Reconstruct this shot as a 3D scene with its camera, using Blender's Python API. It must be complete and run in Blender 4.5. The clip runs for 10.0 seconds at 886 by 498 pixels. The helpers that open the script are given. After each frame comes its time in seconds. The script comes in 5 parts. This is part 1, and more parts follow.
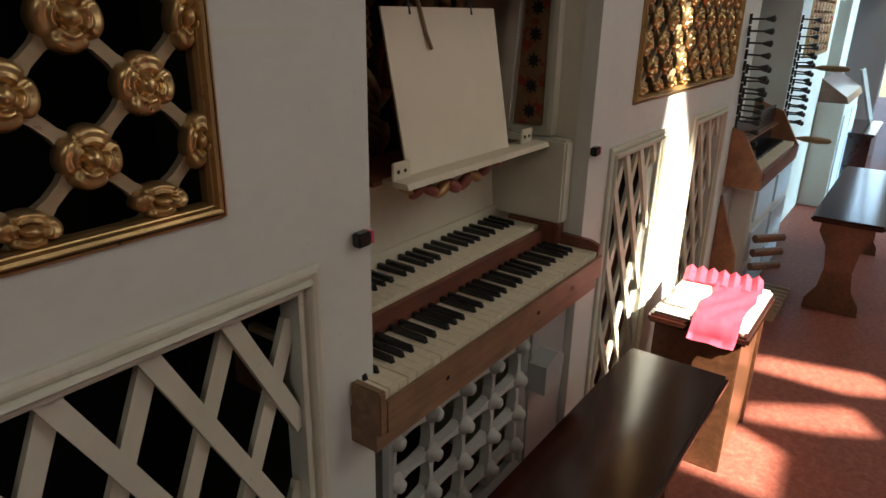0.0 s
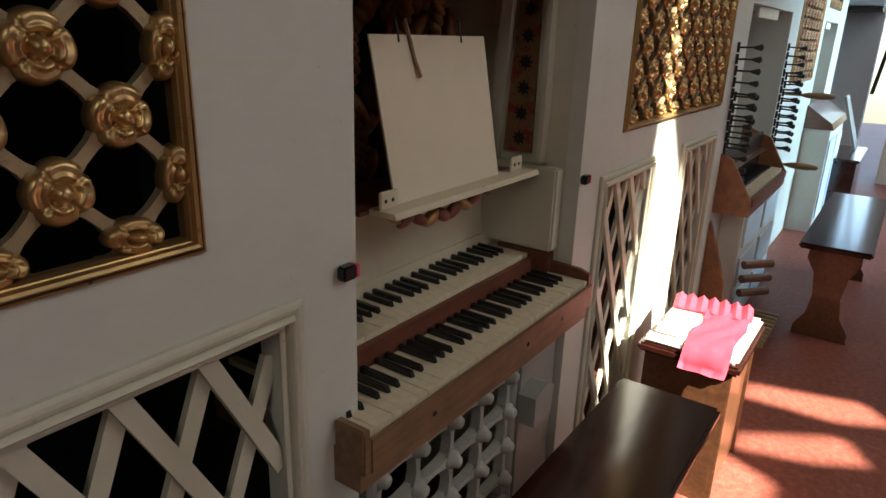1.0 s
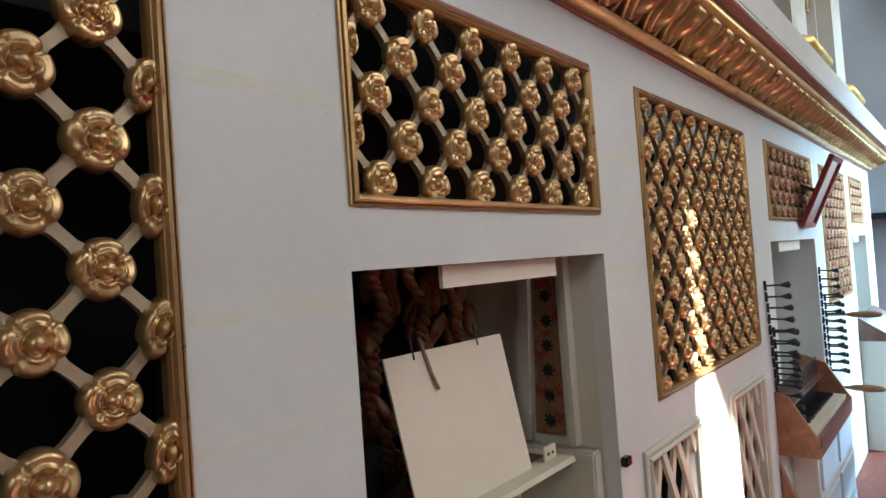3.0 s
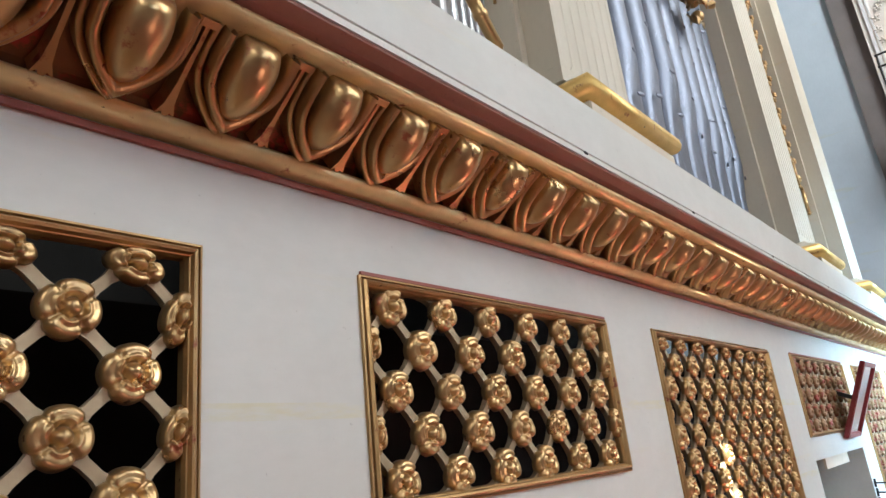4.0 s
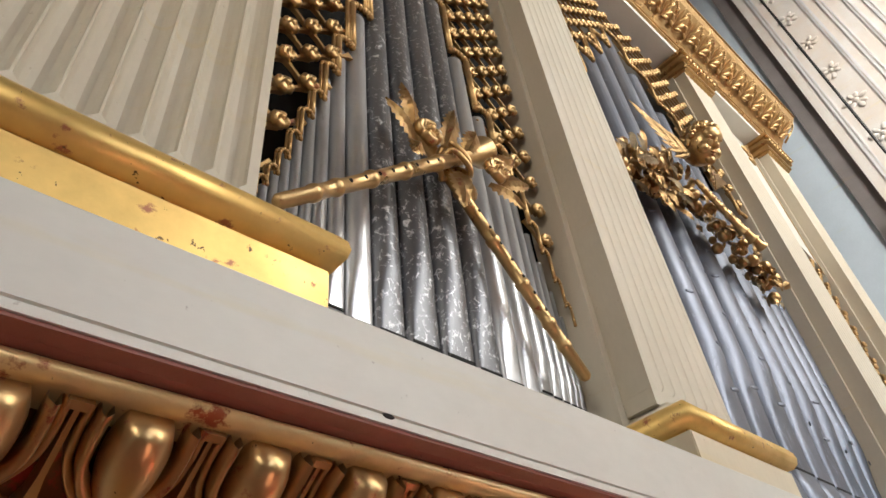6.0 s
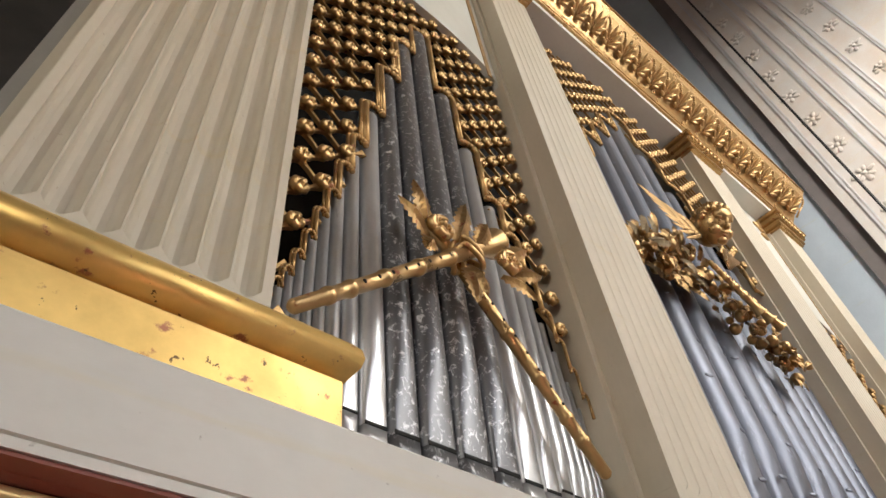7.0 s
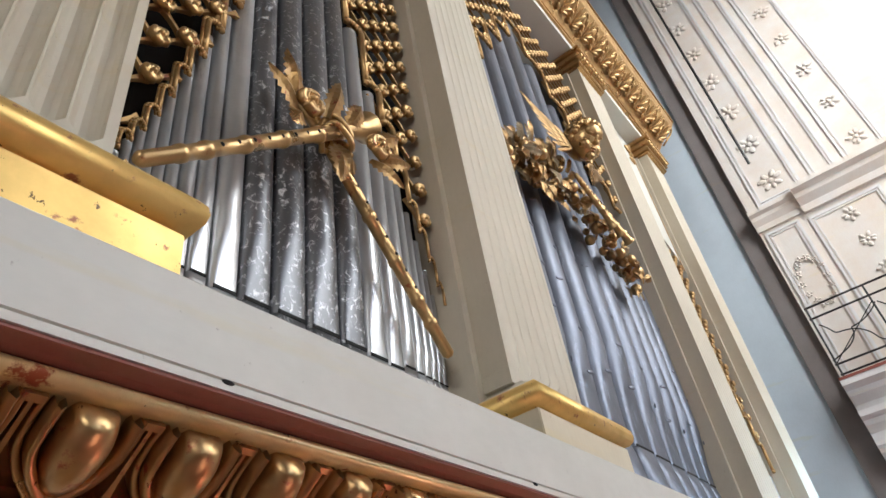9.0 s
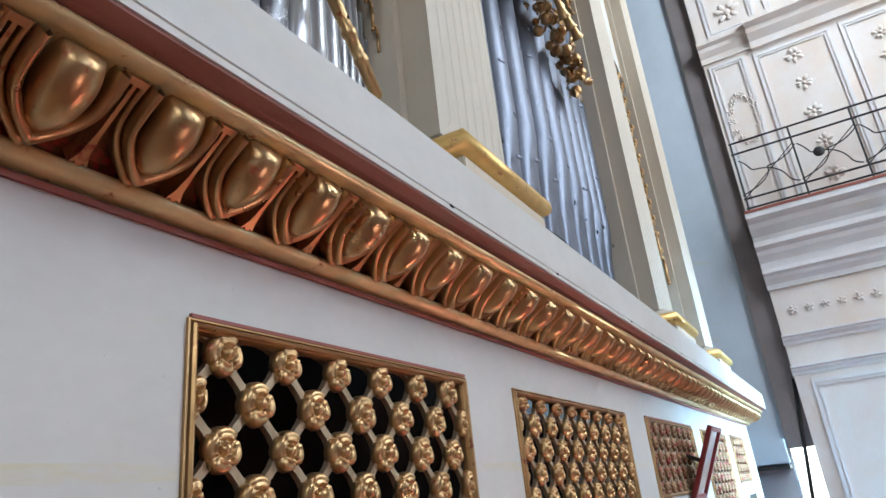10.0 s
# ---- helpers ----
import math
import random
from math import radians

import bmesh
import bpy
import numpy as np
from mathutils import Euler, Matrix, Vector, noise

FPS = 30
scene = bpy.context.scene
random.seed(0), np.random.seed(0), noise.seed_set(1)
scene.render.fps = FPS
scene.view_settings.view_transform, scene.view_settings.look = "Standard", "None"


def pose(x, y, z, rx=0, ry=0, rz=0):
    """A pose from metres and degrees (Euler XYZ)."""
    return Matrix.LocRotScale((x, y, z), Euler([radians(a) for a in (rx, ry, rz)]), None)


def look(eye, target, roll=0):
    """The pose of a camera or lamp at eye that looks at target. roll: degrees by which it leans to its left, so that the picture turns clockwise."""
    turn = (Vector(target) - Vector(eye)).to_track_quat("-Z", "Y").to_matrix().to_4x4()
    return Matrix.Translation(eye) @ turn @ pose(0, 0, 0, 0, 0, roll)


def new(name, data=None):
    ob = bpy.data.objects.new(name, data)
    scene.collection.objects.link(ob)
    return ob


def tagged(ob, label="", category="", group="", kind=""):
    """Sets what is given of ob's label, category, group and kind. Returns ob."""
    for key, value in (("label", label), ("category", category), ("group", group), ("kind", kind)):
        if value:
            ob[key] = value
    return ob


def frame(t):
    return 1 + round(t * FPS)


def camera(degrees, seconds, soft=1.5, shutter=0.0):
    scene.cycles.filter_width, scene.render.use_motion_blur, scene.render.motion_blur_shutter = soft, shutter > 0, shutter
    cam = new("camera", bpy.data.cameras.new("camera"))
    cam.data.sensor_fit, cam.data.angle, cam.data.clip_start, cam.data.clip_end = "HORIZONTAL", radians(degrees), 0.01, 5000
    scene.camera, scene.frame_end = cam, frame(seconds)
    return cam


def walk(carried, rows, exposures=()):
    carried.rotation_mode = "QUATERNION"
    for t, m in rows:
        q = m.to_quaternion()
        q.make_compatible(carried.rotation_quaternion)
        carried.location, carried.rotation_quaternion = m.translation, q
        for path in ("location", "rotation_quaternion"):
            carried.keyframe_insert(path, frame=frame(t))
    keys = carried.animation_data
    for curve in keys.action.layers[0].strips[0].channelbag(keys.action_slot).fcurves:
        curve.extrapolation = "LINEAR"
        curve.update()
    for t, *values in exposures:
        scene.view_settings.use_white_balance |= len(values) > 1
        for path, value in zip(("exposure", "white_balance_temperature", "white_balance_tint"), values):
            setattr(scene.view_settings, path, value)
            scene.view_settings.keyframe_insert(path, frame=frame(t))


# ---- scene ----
cam = camera(68.0, 10.0)
PATH = [
    (0, (-0.719, -0.651, 1.375), (0.808, 0.443, 0.689), 1.1),
    (0.5, (-0.702, -0.628, 1.370), (0.830, 0.444, 0.662), 1.9),
    (1, (-0.692, -0.633, 1.386), (0.870, 0.446, 0.757), 1.8),
    (1.5, (-0.657, -0.647, 1.400), (0.926, 0.440, 0.840), 2.1),
    (2, (-0.639, -0.669, 1.436), (0.926, 0.554, 1.198), -0.7),
    (2.2, (-0.636, -0.666, 1.460), (0.910, 0.588, 1.272), -1.7),
    (3.3, (-0.644, -0.690, 1.576), (0.922, 0.539, 1.769), -5.1),
    (3.5, (-0.648, -0.701, 1.608), (0.913, 0.510, 1.917), -5.6),
    (4, (-0.666, -0.723, 1.696), (0.806, 0.484, 2.308), -6.2),
    (4.5, (-0.694, -0.737, 1.749), (0.629, 0.495, 2.604), -6.2),
    (5, (-0.710, -0.754, 1.794), (0.513, 0.423, 2.851), -6.5),
    (5.5, (-0.727, -0.761, 1.837), (0.436, 0.342, 3.034), -6.6),
    (7, (-0.763, -0.804, 1.901), (0.202, 0.134, 3.380), -7.7),
    (7.5, (-0.779, -0.819, 1.908), (0.175, 0.084, 3.416), -7.3),
    (8, (-0.770, -0.823, 1.898), (0.283, 0.059, 3.352), -8.6),
    (8.5, (-0.747, -0.836, 1.885), (0.436, 0.011, 3.257), -10.9),
    (9, (-0.721, -0.827, 1.845), (0.618, 0.023, 3.064), -10.1),
    (9.5, (-0.670, -0.796, 1.770), (0.835, 0.099, 2.735), -9.0),
    (10, (-0.592, -0.734, 1.706), (1.048, 0.153, 2.428), -6.1),
]
walk(cam, [(t, look(eye, target, roll)) for t, eye, target, roll in PATH],
     [(0.0, 2.75, 6800, 4), (1.6, 2.75, 6500, 4), (2.2, 3.05, 6200, 4), (3.4, 4.0, 5900, 5), (4.5, 4.25, 6100, 4), (5.6, 4.2, 6600, 6), (7.5, 4.0, 6800, 9), (8.6, 4.05, 6500, 8), (10.0, 4.05, 5500, 5)])

# ---- world, sun and large lights ----
world = bpy.data.worlds.new("sky")
scene.world = world
world.use_nodes = True
wn = world.node_tree
sky = wn.nodes.new("ShaderNodeTexSky")
sky.sky_type = "NISHITA"
sky.sun_disc = False
sky.sun_elevation = radians(44)
sky.sun_rotation = radians(185)
wn.links.new(sky.outputs[0], wn.nodes["Background"].inputs[0])
wn.nodes["Background"].inputs[1].default_value = 0.12

SUN = Vector((0.16, 0.72, -0.68)).normalized()
sun = new("sun", bpy.data.lights.new("sun", "SUN"))
sun.data.energy, sun.data.angle, sun.data.color = 5.0, radians(0.5), (1.0, 0.95, 0.88)
sun.matrix_world = look((0.5, -8.0, 9.0), Vector((0.5, -8.0, 9.0)) + SUN)


def daylight_lamp(name, eye, target, w, h, watts, color, spread=180):
    """An area lamp standing in for daylight from an unseen opening."""
    lamp = bpy.data.lights.new(name, "AREA")
    lamp.shape, lamp.size, lamp.size_y, lamp.energy, lamp.color = "RECTANGLE", w, h, watts, color
    lamp.spread = radians(spread)
    ob = new(name, lamp)
    ob.matrix_world = look(eye, target)
    return ob


daylight_lamp("nave_daylight", (3.5, -5.85, 5.9), (2.6, 0.0, 5.2), 3.6, 4.1, 15, (0.98, 0.985, 1.0), 140)
# fill added to light the left-facing sides of the pilasters
daylight_lamp("west_fill_light", (-5.9, -2.8, 4.6), (0.6, 0.2, 3.6), 2.2, 3.0, 7.5, (1.0, 0.97, 0.92), 140)
# bluish fill added for the end wall and far floor, source unseen
daylight_lamp("choir_fill_light", (6.5, -5.85, 2.2), (5.6, -0.2, 0.8), 1.5, 2.3, 17, (0.46, 0.74, 1.0), 50)
# fill added to brighten the stucco front
daylight_lamp("crossing_fill_light", (4.4, -5.85, 9.6), (7.5, -1.0, 6.6), 2.3, 2.8, 26, (1.0, 0.98, 0.96), 130)

# ---- materials ----


def material(name):
    m = bpy.data.materials.new(name)
    m.use_nodes = True
    t = m.node_tree
    return m, t, t.nodes["Principled BSDF"]


def node(t, kind, **values):
    n = t.nodes.new(kind)
    for k, v in values.items():
        n.inputs[k].default_value = v
    return n


def noise_ramp(t, scale, stops, detail=4.0, rough=0.6, coords=None, distortion=0.0):
    tex = node(t, "ShaderNodeTexNoise", Scale=scale, Detail=detail, Roughness=rough, Distortion=distortion)
    if coords is not None:
        t.links.new(coords, tex.inputs["Vector"])
    ramp = t.nodes.new("ShaderNodeValToRGB")
    while len(ramp.color_ramp.elements) < len(stops):
        ramp.color_ramp.elements.new(0.5)
    for e, (p, c) in zip(ramp.color_ramp.elements, stops):
        e.position, e.color = p, (*c, 1)
    t.links.new(tex.outputs[0], ramp.inputs[0])
    return tex, ramp.outputs[0]


def mix(t, fac, a, b, kind="MIX"):
    n = t.nodes.new("ShaderNodeMix")
    n.data_type, n.blend_type = "RGBA", kind
    for sock, v in ((n.inputs[0], fac), (n.inputs[6], a), (n.inputs[7], b)):
        if isinstance(v, bpy.types.NodeSocket):
            t.links.new(v, sock)
        elif isinstance(v, tuple):
            sock.default_value = (*v, 1)
        else:
            sock.default_value = v
    return n.outputs[2]


def world_coords(t, sx=1.0, sy=1.0, sz=1.0):
    geo = t.nodes.new("ShaderNodeNewGeometry")
    m = node(t, "ShaderNodeMapping")
    m.inputs["Scale"].default_value = (sx, sy, sz)
    t.links.new(geo.outputs["Position"], m.inputs["Vector"])
    return m.outputs[0]


def bump(t, b, height, strength, distance=0.002):
    n = node(t, "ShaderNodeBump", Strength=strength, Distance=distance)
    t.links.new(height, n.inputs["Height"])
    t.links.new(n.outputs[0], b.inputs["Normal"])


def painted(name, base, dark, stain, rough=0.55, grain=(1, 1, 0.25), bumps=0.35, tape=()):
    """Old oil paint: large soft stains, small flecks, faint brush marks."""
    m, t, b = material(name)
    c = world_coords(t)
    g = world_coords(t, *grain)
    _, big = noise_ramp(t, 2.3, [(0.35, (0, 0, 0)), (0.75, (1, 1, 1))], 5, 0.6, c)
    _, flecks = noise_ramp(t, 55, [(0.69, (0, 0, 0)), (0.75, (1, 1, 1))], 3, 0.6, c)
    brush, lines = noise_ramp(t, 70, [(0.3, (0.955, 0.955, 0.955)), (0.7, (1, 1, 1))], 3, 0.6, g)
    _, smear = noise_ramp(t, 1.5, [(0.60, (0, 0, 0)), (0.70, (0.45, 0.45, 0.45))], 4, 0.65, world_coords(t, 0.8, 1, 9))
    col = mix(t, big, base, stain)
    col = mix(t, smear, col, (base[0] * 0.98, base[1] * 0.90, base[2] * 0.68))
    for z in tape:
        # a yellowed, patchy line where a strip was once glued
        sep = t.nodes.new("ShaderNodeSeparateXYZ")
        t.links.new(t.nodes.new("ShaderNodeNewGeometry").outputs["Position"], sep.inputs[0])
        off = node(t, "ShaderNodeMath")
        off.operation = "COMPARE"
        off.inputs[1].default_value, off.inputs[2].default_value = z, 0.011
        t.links.new(sep.outputs[2], off.inputs[0])
        _, patchy = noise_ramp(t, 9, [(0.42, (0, 0, 0)), (0.62, (0.8, 0.8, 0.8))], 5, 0.7, world_coords(t, 1, 1, 6))
        hit = node(t, "ShaderNodeMath")
        hit.operation = "MULTIPLY"
        t.links.new(off.outputs[0], hit.inputs[0])
        t.links.new(patchy, hit.inputs[1])
        col = mix(t, hit.outputs[0], col, (base[0] * 0.98, base[1] * 0.92, base[2] * 0.66))
    col = mix(t, 1.0, col, lines, "MULTIPLY")
    f = node(t, "ShaderNodeMath")
    f.operation = "MULTIPLY"
    f.inputs[1].default_value = 0.5
    t.links.new(flecks, f.inputs[0])
    col = mix(t, f.outputs[0], col, dark)
    t.links.new(col, b.inputs["Base Color"])
    b.inputs["Roughness"].default_value = rough
    bump(t, b, brush.outputs[0], bumps, 0.0015)
    return m


def gilded(name, base=(0.57, 0.37, 0.165), bole=(0.30, 0.07, 0.025), dark=(0.13, 0.075, 0.03), worn=0.61, rough=0.26, metal=0.82, nicks=0.70):
    """Gold leaf over red bole, rubbed through in places and dulled by dust."""
    m, t, b = material(name)
    c = world_coords(t)
    tex, wear = noise_ramp(t, 26, [(worn, (0, 0, 0)), (worn + 0.07, (1, 1, 1))], 6, 0.65, c)
    _, dust = noise_ramp(t, 9, [(0.35, (0, 0, 0)), (0.8, (0.75, 0.75, 0.75))], 5, 0.6, c)
    fine, _ = noise_ramp(t, 140, [(0.3, (0, 0, 0)), (0.7, (1, 1, 1))], 2, 0.5, c)
    col = mix(t, dust, base, tuple(0.55 * v + 0.1 * d for v, d in zip(base, dark)))
    col = mix(t, wear, col, bole)
    _, nick = noise_ramp(t, 46, [(nicks, (0, 0, 0)), (nicks + 0.02, (1, 1, 1))], 4, 0.6, world_coords(t, 1.0, 1.0, 0.6))
    col = mix(t, nick, col, dark)
    t.links.new(col, b.inputs["Base Color"])
    met = node(t, "ShaderNodeMapRange")
    met.inputs["To Min"].default_value, met.inputs["To Max"].default_value = metal, 0.1
    t.links.new(wear, met.inputs[0])
    t.links.new(met.outputs[0], b.inputs["Metallic"])
    r = node(t, "ShaderNodeMapRange")
    r.inputs["To Min"].default_value, r.inputs["To Max"].default_value = rough, rough + 0.28
    t.links.new(dust, r.inputs[0])
    t.links.new(r.outputs[0], b.inputs["Roughness"])
    bump(t, b, fine.outputs[0], 0.25, 0.001)
    return m


def wooden(name, light, dark, rough=0.4, axis=0, scale=9.0, coat=0.0):
    m, t, b = material(name)
    s = [14.0, 14.0, 14.0]
    s[axis] = 1.0
    c = world_coords(t, *s)
    tex, col = noise_ramp(t, scale * 0.35, [(0.25, dark), (0.75, light)], 6, 0.65, c, 0.6)
    _, spots = noise_ramp(t, 14, [(0.3, (0.7, 0.7, 0.7)), (0.7, (1, 1, 1))], 3, 0.5, world_coords(t))
    t.links.new(mix(t, 1.0, col, spots, "MULTIPLY"), b.inputs["Base Color"])
    b.inputs["Roughness"].default_value = rough
    b.inputs["Coat Weight"].default_value = coat
    b.inputs["Coat Roughness"].default_value = 0.12
    bump(t, b, tex.outputs[0], 0.2, 0.001)
    return m


def metal_pipe(name, base, dark, rough, scratches=0.55, size=58, run=0.22):
    """Tin and lead organ metal with oxide blooms and rubbed streaks."""
    m, t, b = material(name)
    c = world_coords(t, 1, 1, run)
    info = t.nodes.new("ShaderNodeObjectInfo")
    tex, streak = noise_ramp(t, size, [(scratches, (0, 0, 0)), (scratches + 0.1, (1, 1, 1))], 6, 0.7, c, 0.8)
    _, cloud = noise_ramp(t, 5, [(0.3, (0, 0, 0)), (0.7, (1, 1, 1))], 4, 0.6, world_coords(t))
    a = mix(t, cloud, base, tuple(0.72 * v for v in base))
    a = mix(t, info.outputs["Random"], a, tuple(0.7 * v for v in base))
    col = mix(t, streak, a, dark)
    t.links.new(col, b.inputs["Base Color"])
    b.inputs["Metallic"].default_value = 0.75
    r = node(t, "ShaderNodeMapRange")
    r.inputs["To Min"].default_value, r.inputs["To Max"].default_value = rough, rough + 0.25
    t.links.new(streak, r.inputs[0])
    t.links.new(r.outputs[0], b.inputs["Roughness"])
    bump(t, b, tex.outputs[0], 0.15, 0.001)
    return m


def plain(name, color, rough=0.6, metal=0.0, vary=0.25, scale=18.0):
    m, t, b = material(name)
    tex, col = noise_ramp(t, scale, [(0.3, tuple(v * (1 - vary) for v in color)), (0.7, color)], 5, 0.65, world_coords(t))
    t.links.new(col, b.inputs["Base Color"])
    b.inputs["Roughness"].default_value, b.inputs["Metallic"].default_value = rough, metal
    bump(t, b, tex.outputs[0], 0.12, 0.001)
    return m


WHITE = painted("old_white_paint", (0.60, 0.59, 0.53), (0.20, 0.17, 0.13), (0.53, 0.515, 0.455), grain=(0.35, 1, 0.7), bumps=0.15, tape=(1.778, 1.50))
WHITE_LOW = painted("cream_white_paint", (0.58, 0.545, 0.44), (0.16, 0.12, 0.07), (0.46, 0.42, 0.31))
CREAM = painted("cream_paint", (0.62, 0.54, 0.40), (0.28, 0.20, 0.11), (0.52, 0.44, 0.31))
SHAFT = painted("stone_coloured_paint", (0.53, 0.47, 0.37), (0.28, 0.23, 0.16), (0.48, 0.425, 0.325), grain=(1, 1, 0.4), bumps=0.12)
# grey parts' own paint, also used for a white board in shade
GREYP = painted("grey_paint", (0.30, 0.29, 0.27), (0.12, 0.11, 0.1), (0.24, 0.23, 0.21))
BOLE = painted("red_brown_paint", (0.30, 0.085, 0.055), (0.1, 0.03, 0.02), (0.24, 0.07, 0.05))
SOFFIT = painted("mauve_brown_paint", (0.34, 0.15, 0.115), (0.12, 0.05, 0.04), (0.27, 0.12, 0.09))
# very dark tone stands in for the unlit room behind the case
DARKWALL = painted("unlit_room_plaster", (0.075, 0.07, 0.065), (0.03, 0.03, 0.03), (0.05, 0.048, 0.045), 0.9)
GOLD = gilded("gold_leaf")
GOLD_OLD = gilded("dull_gold_leaf", (0.50, 0.31, 0.13), (0.24, 0.06, 0.025), worn=0.60, rough=0.32)
GOLD_DUSTY = gilded("dusty_gold_leaf", (0.46, 0.36, 0.23), (0.20, 0.07, 0.04), worn=0.66, rough=0.6)
GOLD_BRIGHT = gilded("bright_gold_leaf", (0.80, 0.53, 0.17), (0.34, 0.12, 0.05), worn=0.60, rough=0.36, metal=0.62, nicks=0.66)
# paler, less metallic gold: the edges' highlight is put into the colour
GOLD_EDGE = gilded("highlit_gold_edge", (0.92, 0.68, 0.32), (0.40, 0.10, 0.04), worn=0.62, rough=0.30, metal=0.4)
GOLD_DARK = gilded("dark_bronze_and_dimmed_gold", (0.34, 0.20, 0.10), (0.26, 0.04, 0.02), worn=0.52, rough=0.5, metal=0.7)
# red of the bole strengthened to hold the glow bounced from the floor
RED_GROUND = gilded("bole_and_red_glow_gold", (0.20, 0.10, 0.04), (0.36, 0.045, 0.018), worn=0.52, rough=0.36, metal=0.8)
# near-black for backs, holes and slots: their darkness is in the colour
BLACK = plain("black_for_dark_depths", (0.012, 0.011, 0.010), 0.9)
IVORY = plain("yellowed_key_tops", (0.72, 0.62, 0.44), 0.35, 0, 0.18, 60)
EBONY = plain("black_key_wood", (0.012, 0.012, 0.014), 0.22, 0, 0.3, 90)
BROWN = wooden("red_brown_wood", (0.22, 0.07, 0.035), (0.10, 0.03, 0.018), 0.4)
PINE = wooden("worn_pine", (0.31, 0.175, 0.09), (0.15, 0.075, 0.04), 0.5)
BENCH = wooden("dark_varnished_wood", (0.055, 0.014, 0.009), (0.020, 0.006, 0.004), 0.15, 0, 9, 0.35)
CHEST = wooden("varnished_walnut", (0.20, 0.08, 0.035), (0.08, 0.03, 0.015), 0.3, 0, 9, 0.4)
OAK = wooden("pedal_oak", (0.42, 0.26, 0.13), (0.26, 0.15, 0.07), 0.5, 1)
TIN = metal_pipe("tin_pipe", (0.68, 0.68, 0.685), (0.44, 0.44, 0.45), 0.34, 0.62)
LEAD = metal_pipe("oxidised_pipe", (0.21, 0.21, 0.22), (0.72, 0.72, 0.73), 0.38, 0.55, 52, 0.8)
BLUEPIPE = metal_pipe("blue_grey_pipe", (0.21, 0.225, 0.27), (0.31, 0.33, 0.385), 0.46, 0.57, 24, 0.3)
CONSOLE = wooden("orange_brown_wood", (0.40, 0.17, 0.075), (0.22, 0.085, 0.04), 0.45)
TRACERY = painted("worn_pale_grey_paint", (0.42, 0.40, 0.36), (0.14, 0.12, 0.1), (0.33, 0.31, 0.27))
CARD = plain("cream_cardboard", (0.66, 0.57, 0.43), 0.75, 0, 0.06, 8)
IRON = plain("black_iron", (0.03, 0.028, 0.026), 0.5, 0.3)
REDCLOTH = plain("red_cloth", (0.85, 0.10, 0.16), 0.45, 0, 0.12)
CUSHION = plain("pale_cushion", (0.74, 0.62, 0.54), 0.9)
PLASTER = painted("pale_blue_plaster", (0.58, 0.65, 0.71), (0.4, 0.42, 0.45), (0.52, 0.59, 0.65), 0.8)
STUCCO = painted("faded_pink_stucco", (0.78, 0.73, 0.68), (0.50, 0.36, 0.28), (0.74, 0.62, 0.52), 0.85)
STUCCO_W = painted("white_stucco", (0.78, 0.76, 0.75), (0.5, 0.46, 0.44), (0.70, 0.66, 0.65), 0.85)
SHADEWALL = painted("shade_grey_plaster", (0.24, 0.21, 0.20), (0.12, 0.1, 0.1), (0.19, 0.165, 0.155), 0.9)
REDFRAME = plain("red_lacquer", (0.22, 0.018, 0.02), 0.3)


def floor_material():
    m, t, b = material("red_worn_floor")
    c = world_coords(t)
    tex, col = noise_ramp(t, 42, [(0.38, (0.20, 0.045, 0.03)), (0.52, (0.26, 0.07, 0.045)), (0.64, (0.31, 0.105, 0.07))], 7, 0.72, c)
    _, big = noise_ramp(t, 2.0, [(0.3, (0.72, 0.7, 0.7)), (0.7, (1, 1, 1))], 4, 0.6, c)
    t.links.new(mix(t, 1.0, col, big, "MULTIPLY"), b.inputs["Base Color"])
    b.inputs["Roughness"].default_value = 0.55
    bump(t, b, tex.outputs[0], 0.4, 0.003)
    return m


FLOOR = floor_material()
MIRROR = plain("mirror_glass", (0.9, 0.9, 0.9), 0.02, 1.0, 0.02)

# ---- mesh helpers ----


def link(name, bm, mat, parent=None, label="", smooth=False):
    """One mesh object from a bmesh."""
    me = bpy.data.meshes.new(name)
    bmesh.ops.recalc_face_normals(bm, faces=bm.faces)
    if smooth:
        for f in bm.faces:
            f.smooth = True
    bm.to_mesh(me)
    bm.free()
    me.materials.append(mat)
    ob = new(name, me)
    ob.parent = parent
    return tagged(ob, label)


part = link


def again(ob, m, parent=None):
    """Another object on the same mesh."""
    o = new(ob.name.split(".")[0], ob.data)
    o.parent = parent if parent is not None else ob.parent
    o.matrix_basis = m
    return o


def thing(name, label, category, group="", kind="", at=(0, 0, 0)):
    ob = new(name)
    ob.location = at
    ob.empty_display_size = 0.05
    return tagged(ob, label, category, group, kind)


def box(bm, x0, x1, y0, y1, z0, z1, bevel=0.0):
    r = bmesh.ops.create_cube(bm, size=1)
    bmesh.ops.transform(bm, verts=r["verts"], matrix=Matrix.LocRotScale(((x0 + x1) / 2, (y0 + y1) / 2, (z0 + z1) / 2), None, (abs(x1 - x0), abs(y1 - y0), abs(z1 - z0))))
    if bevel:
        es = list({e for v in r["verts"] for e in v.link_edges})
        bmesh.ops.bevel(bm, geom=es, offset=bevel, segments=2, affect="EDGES")
    return bm


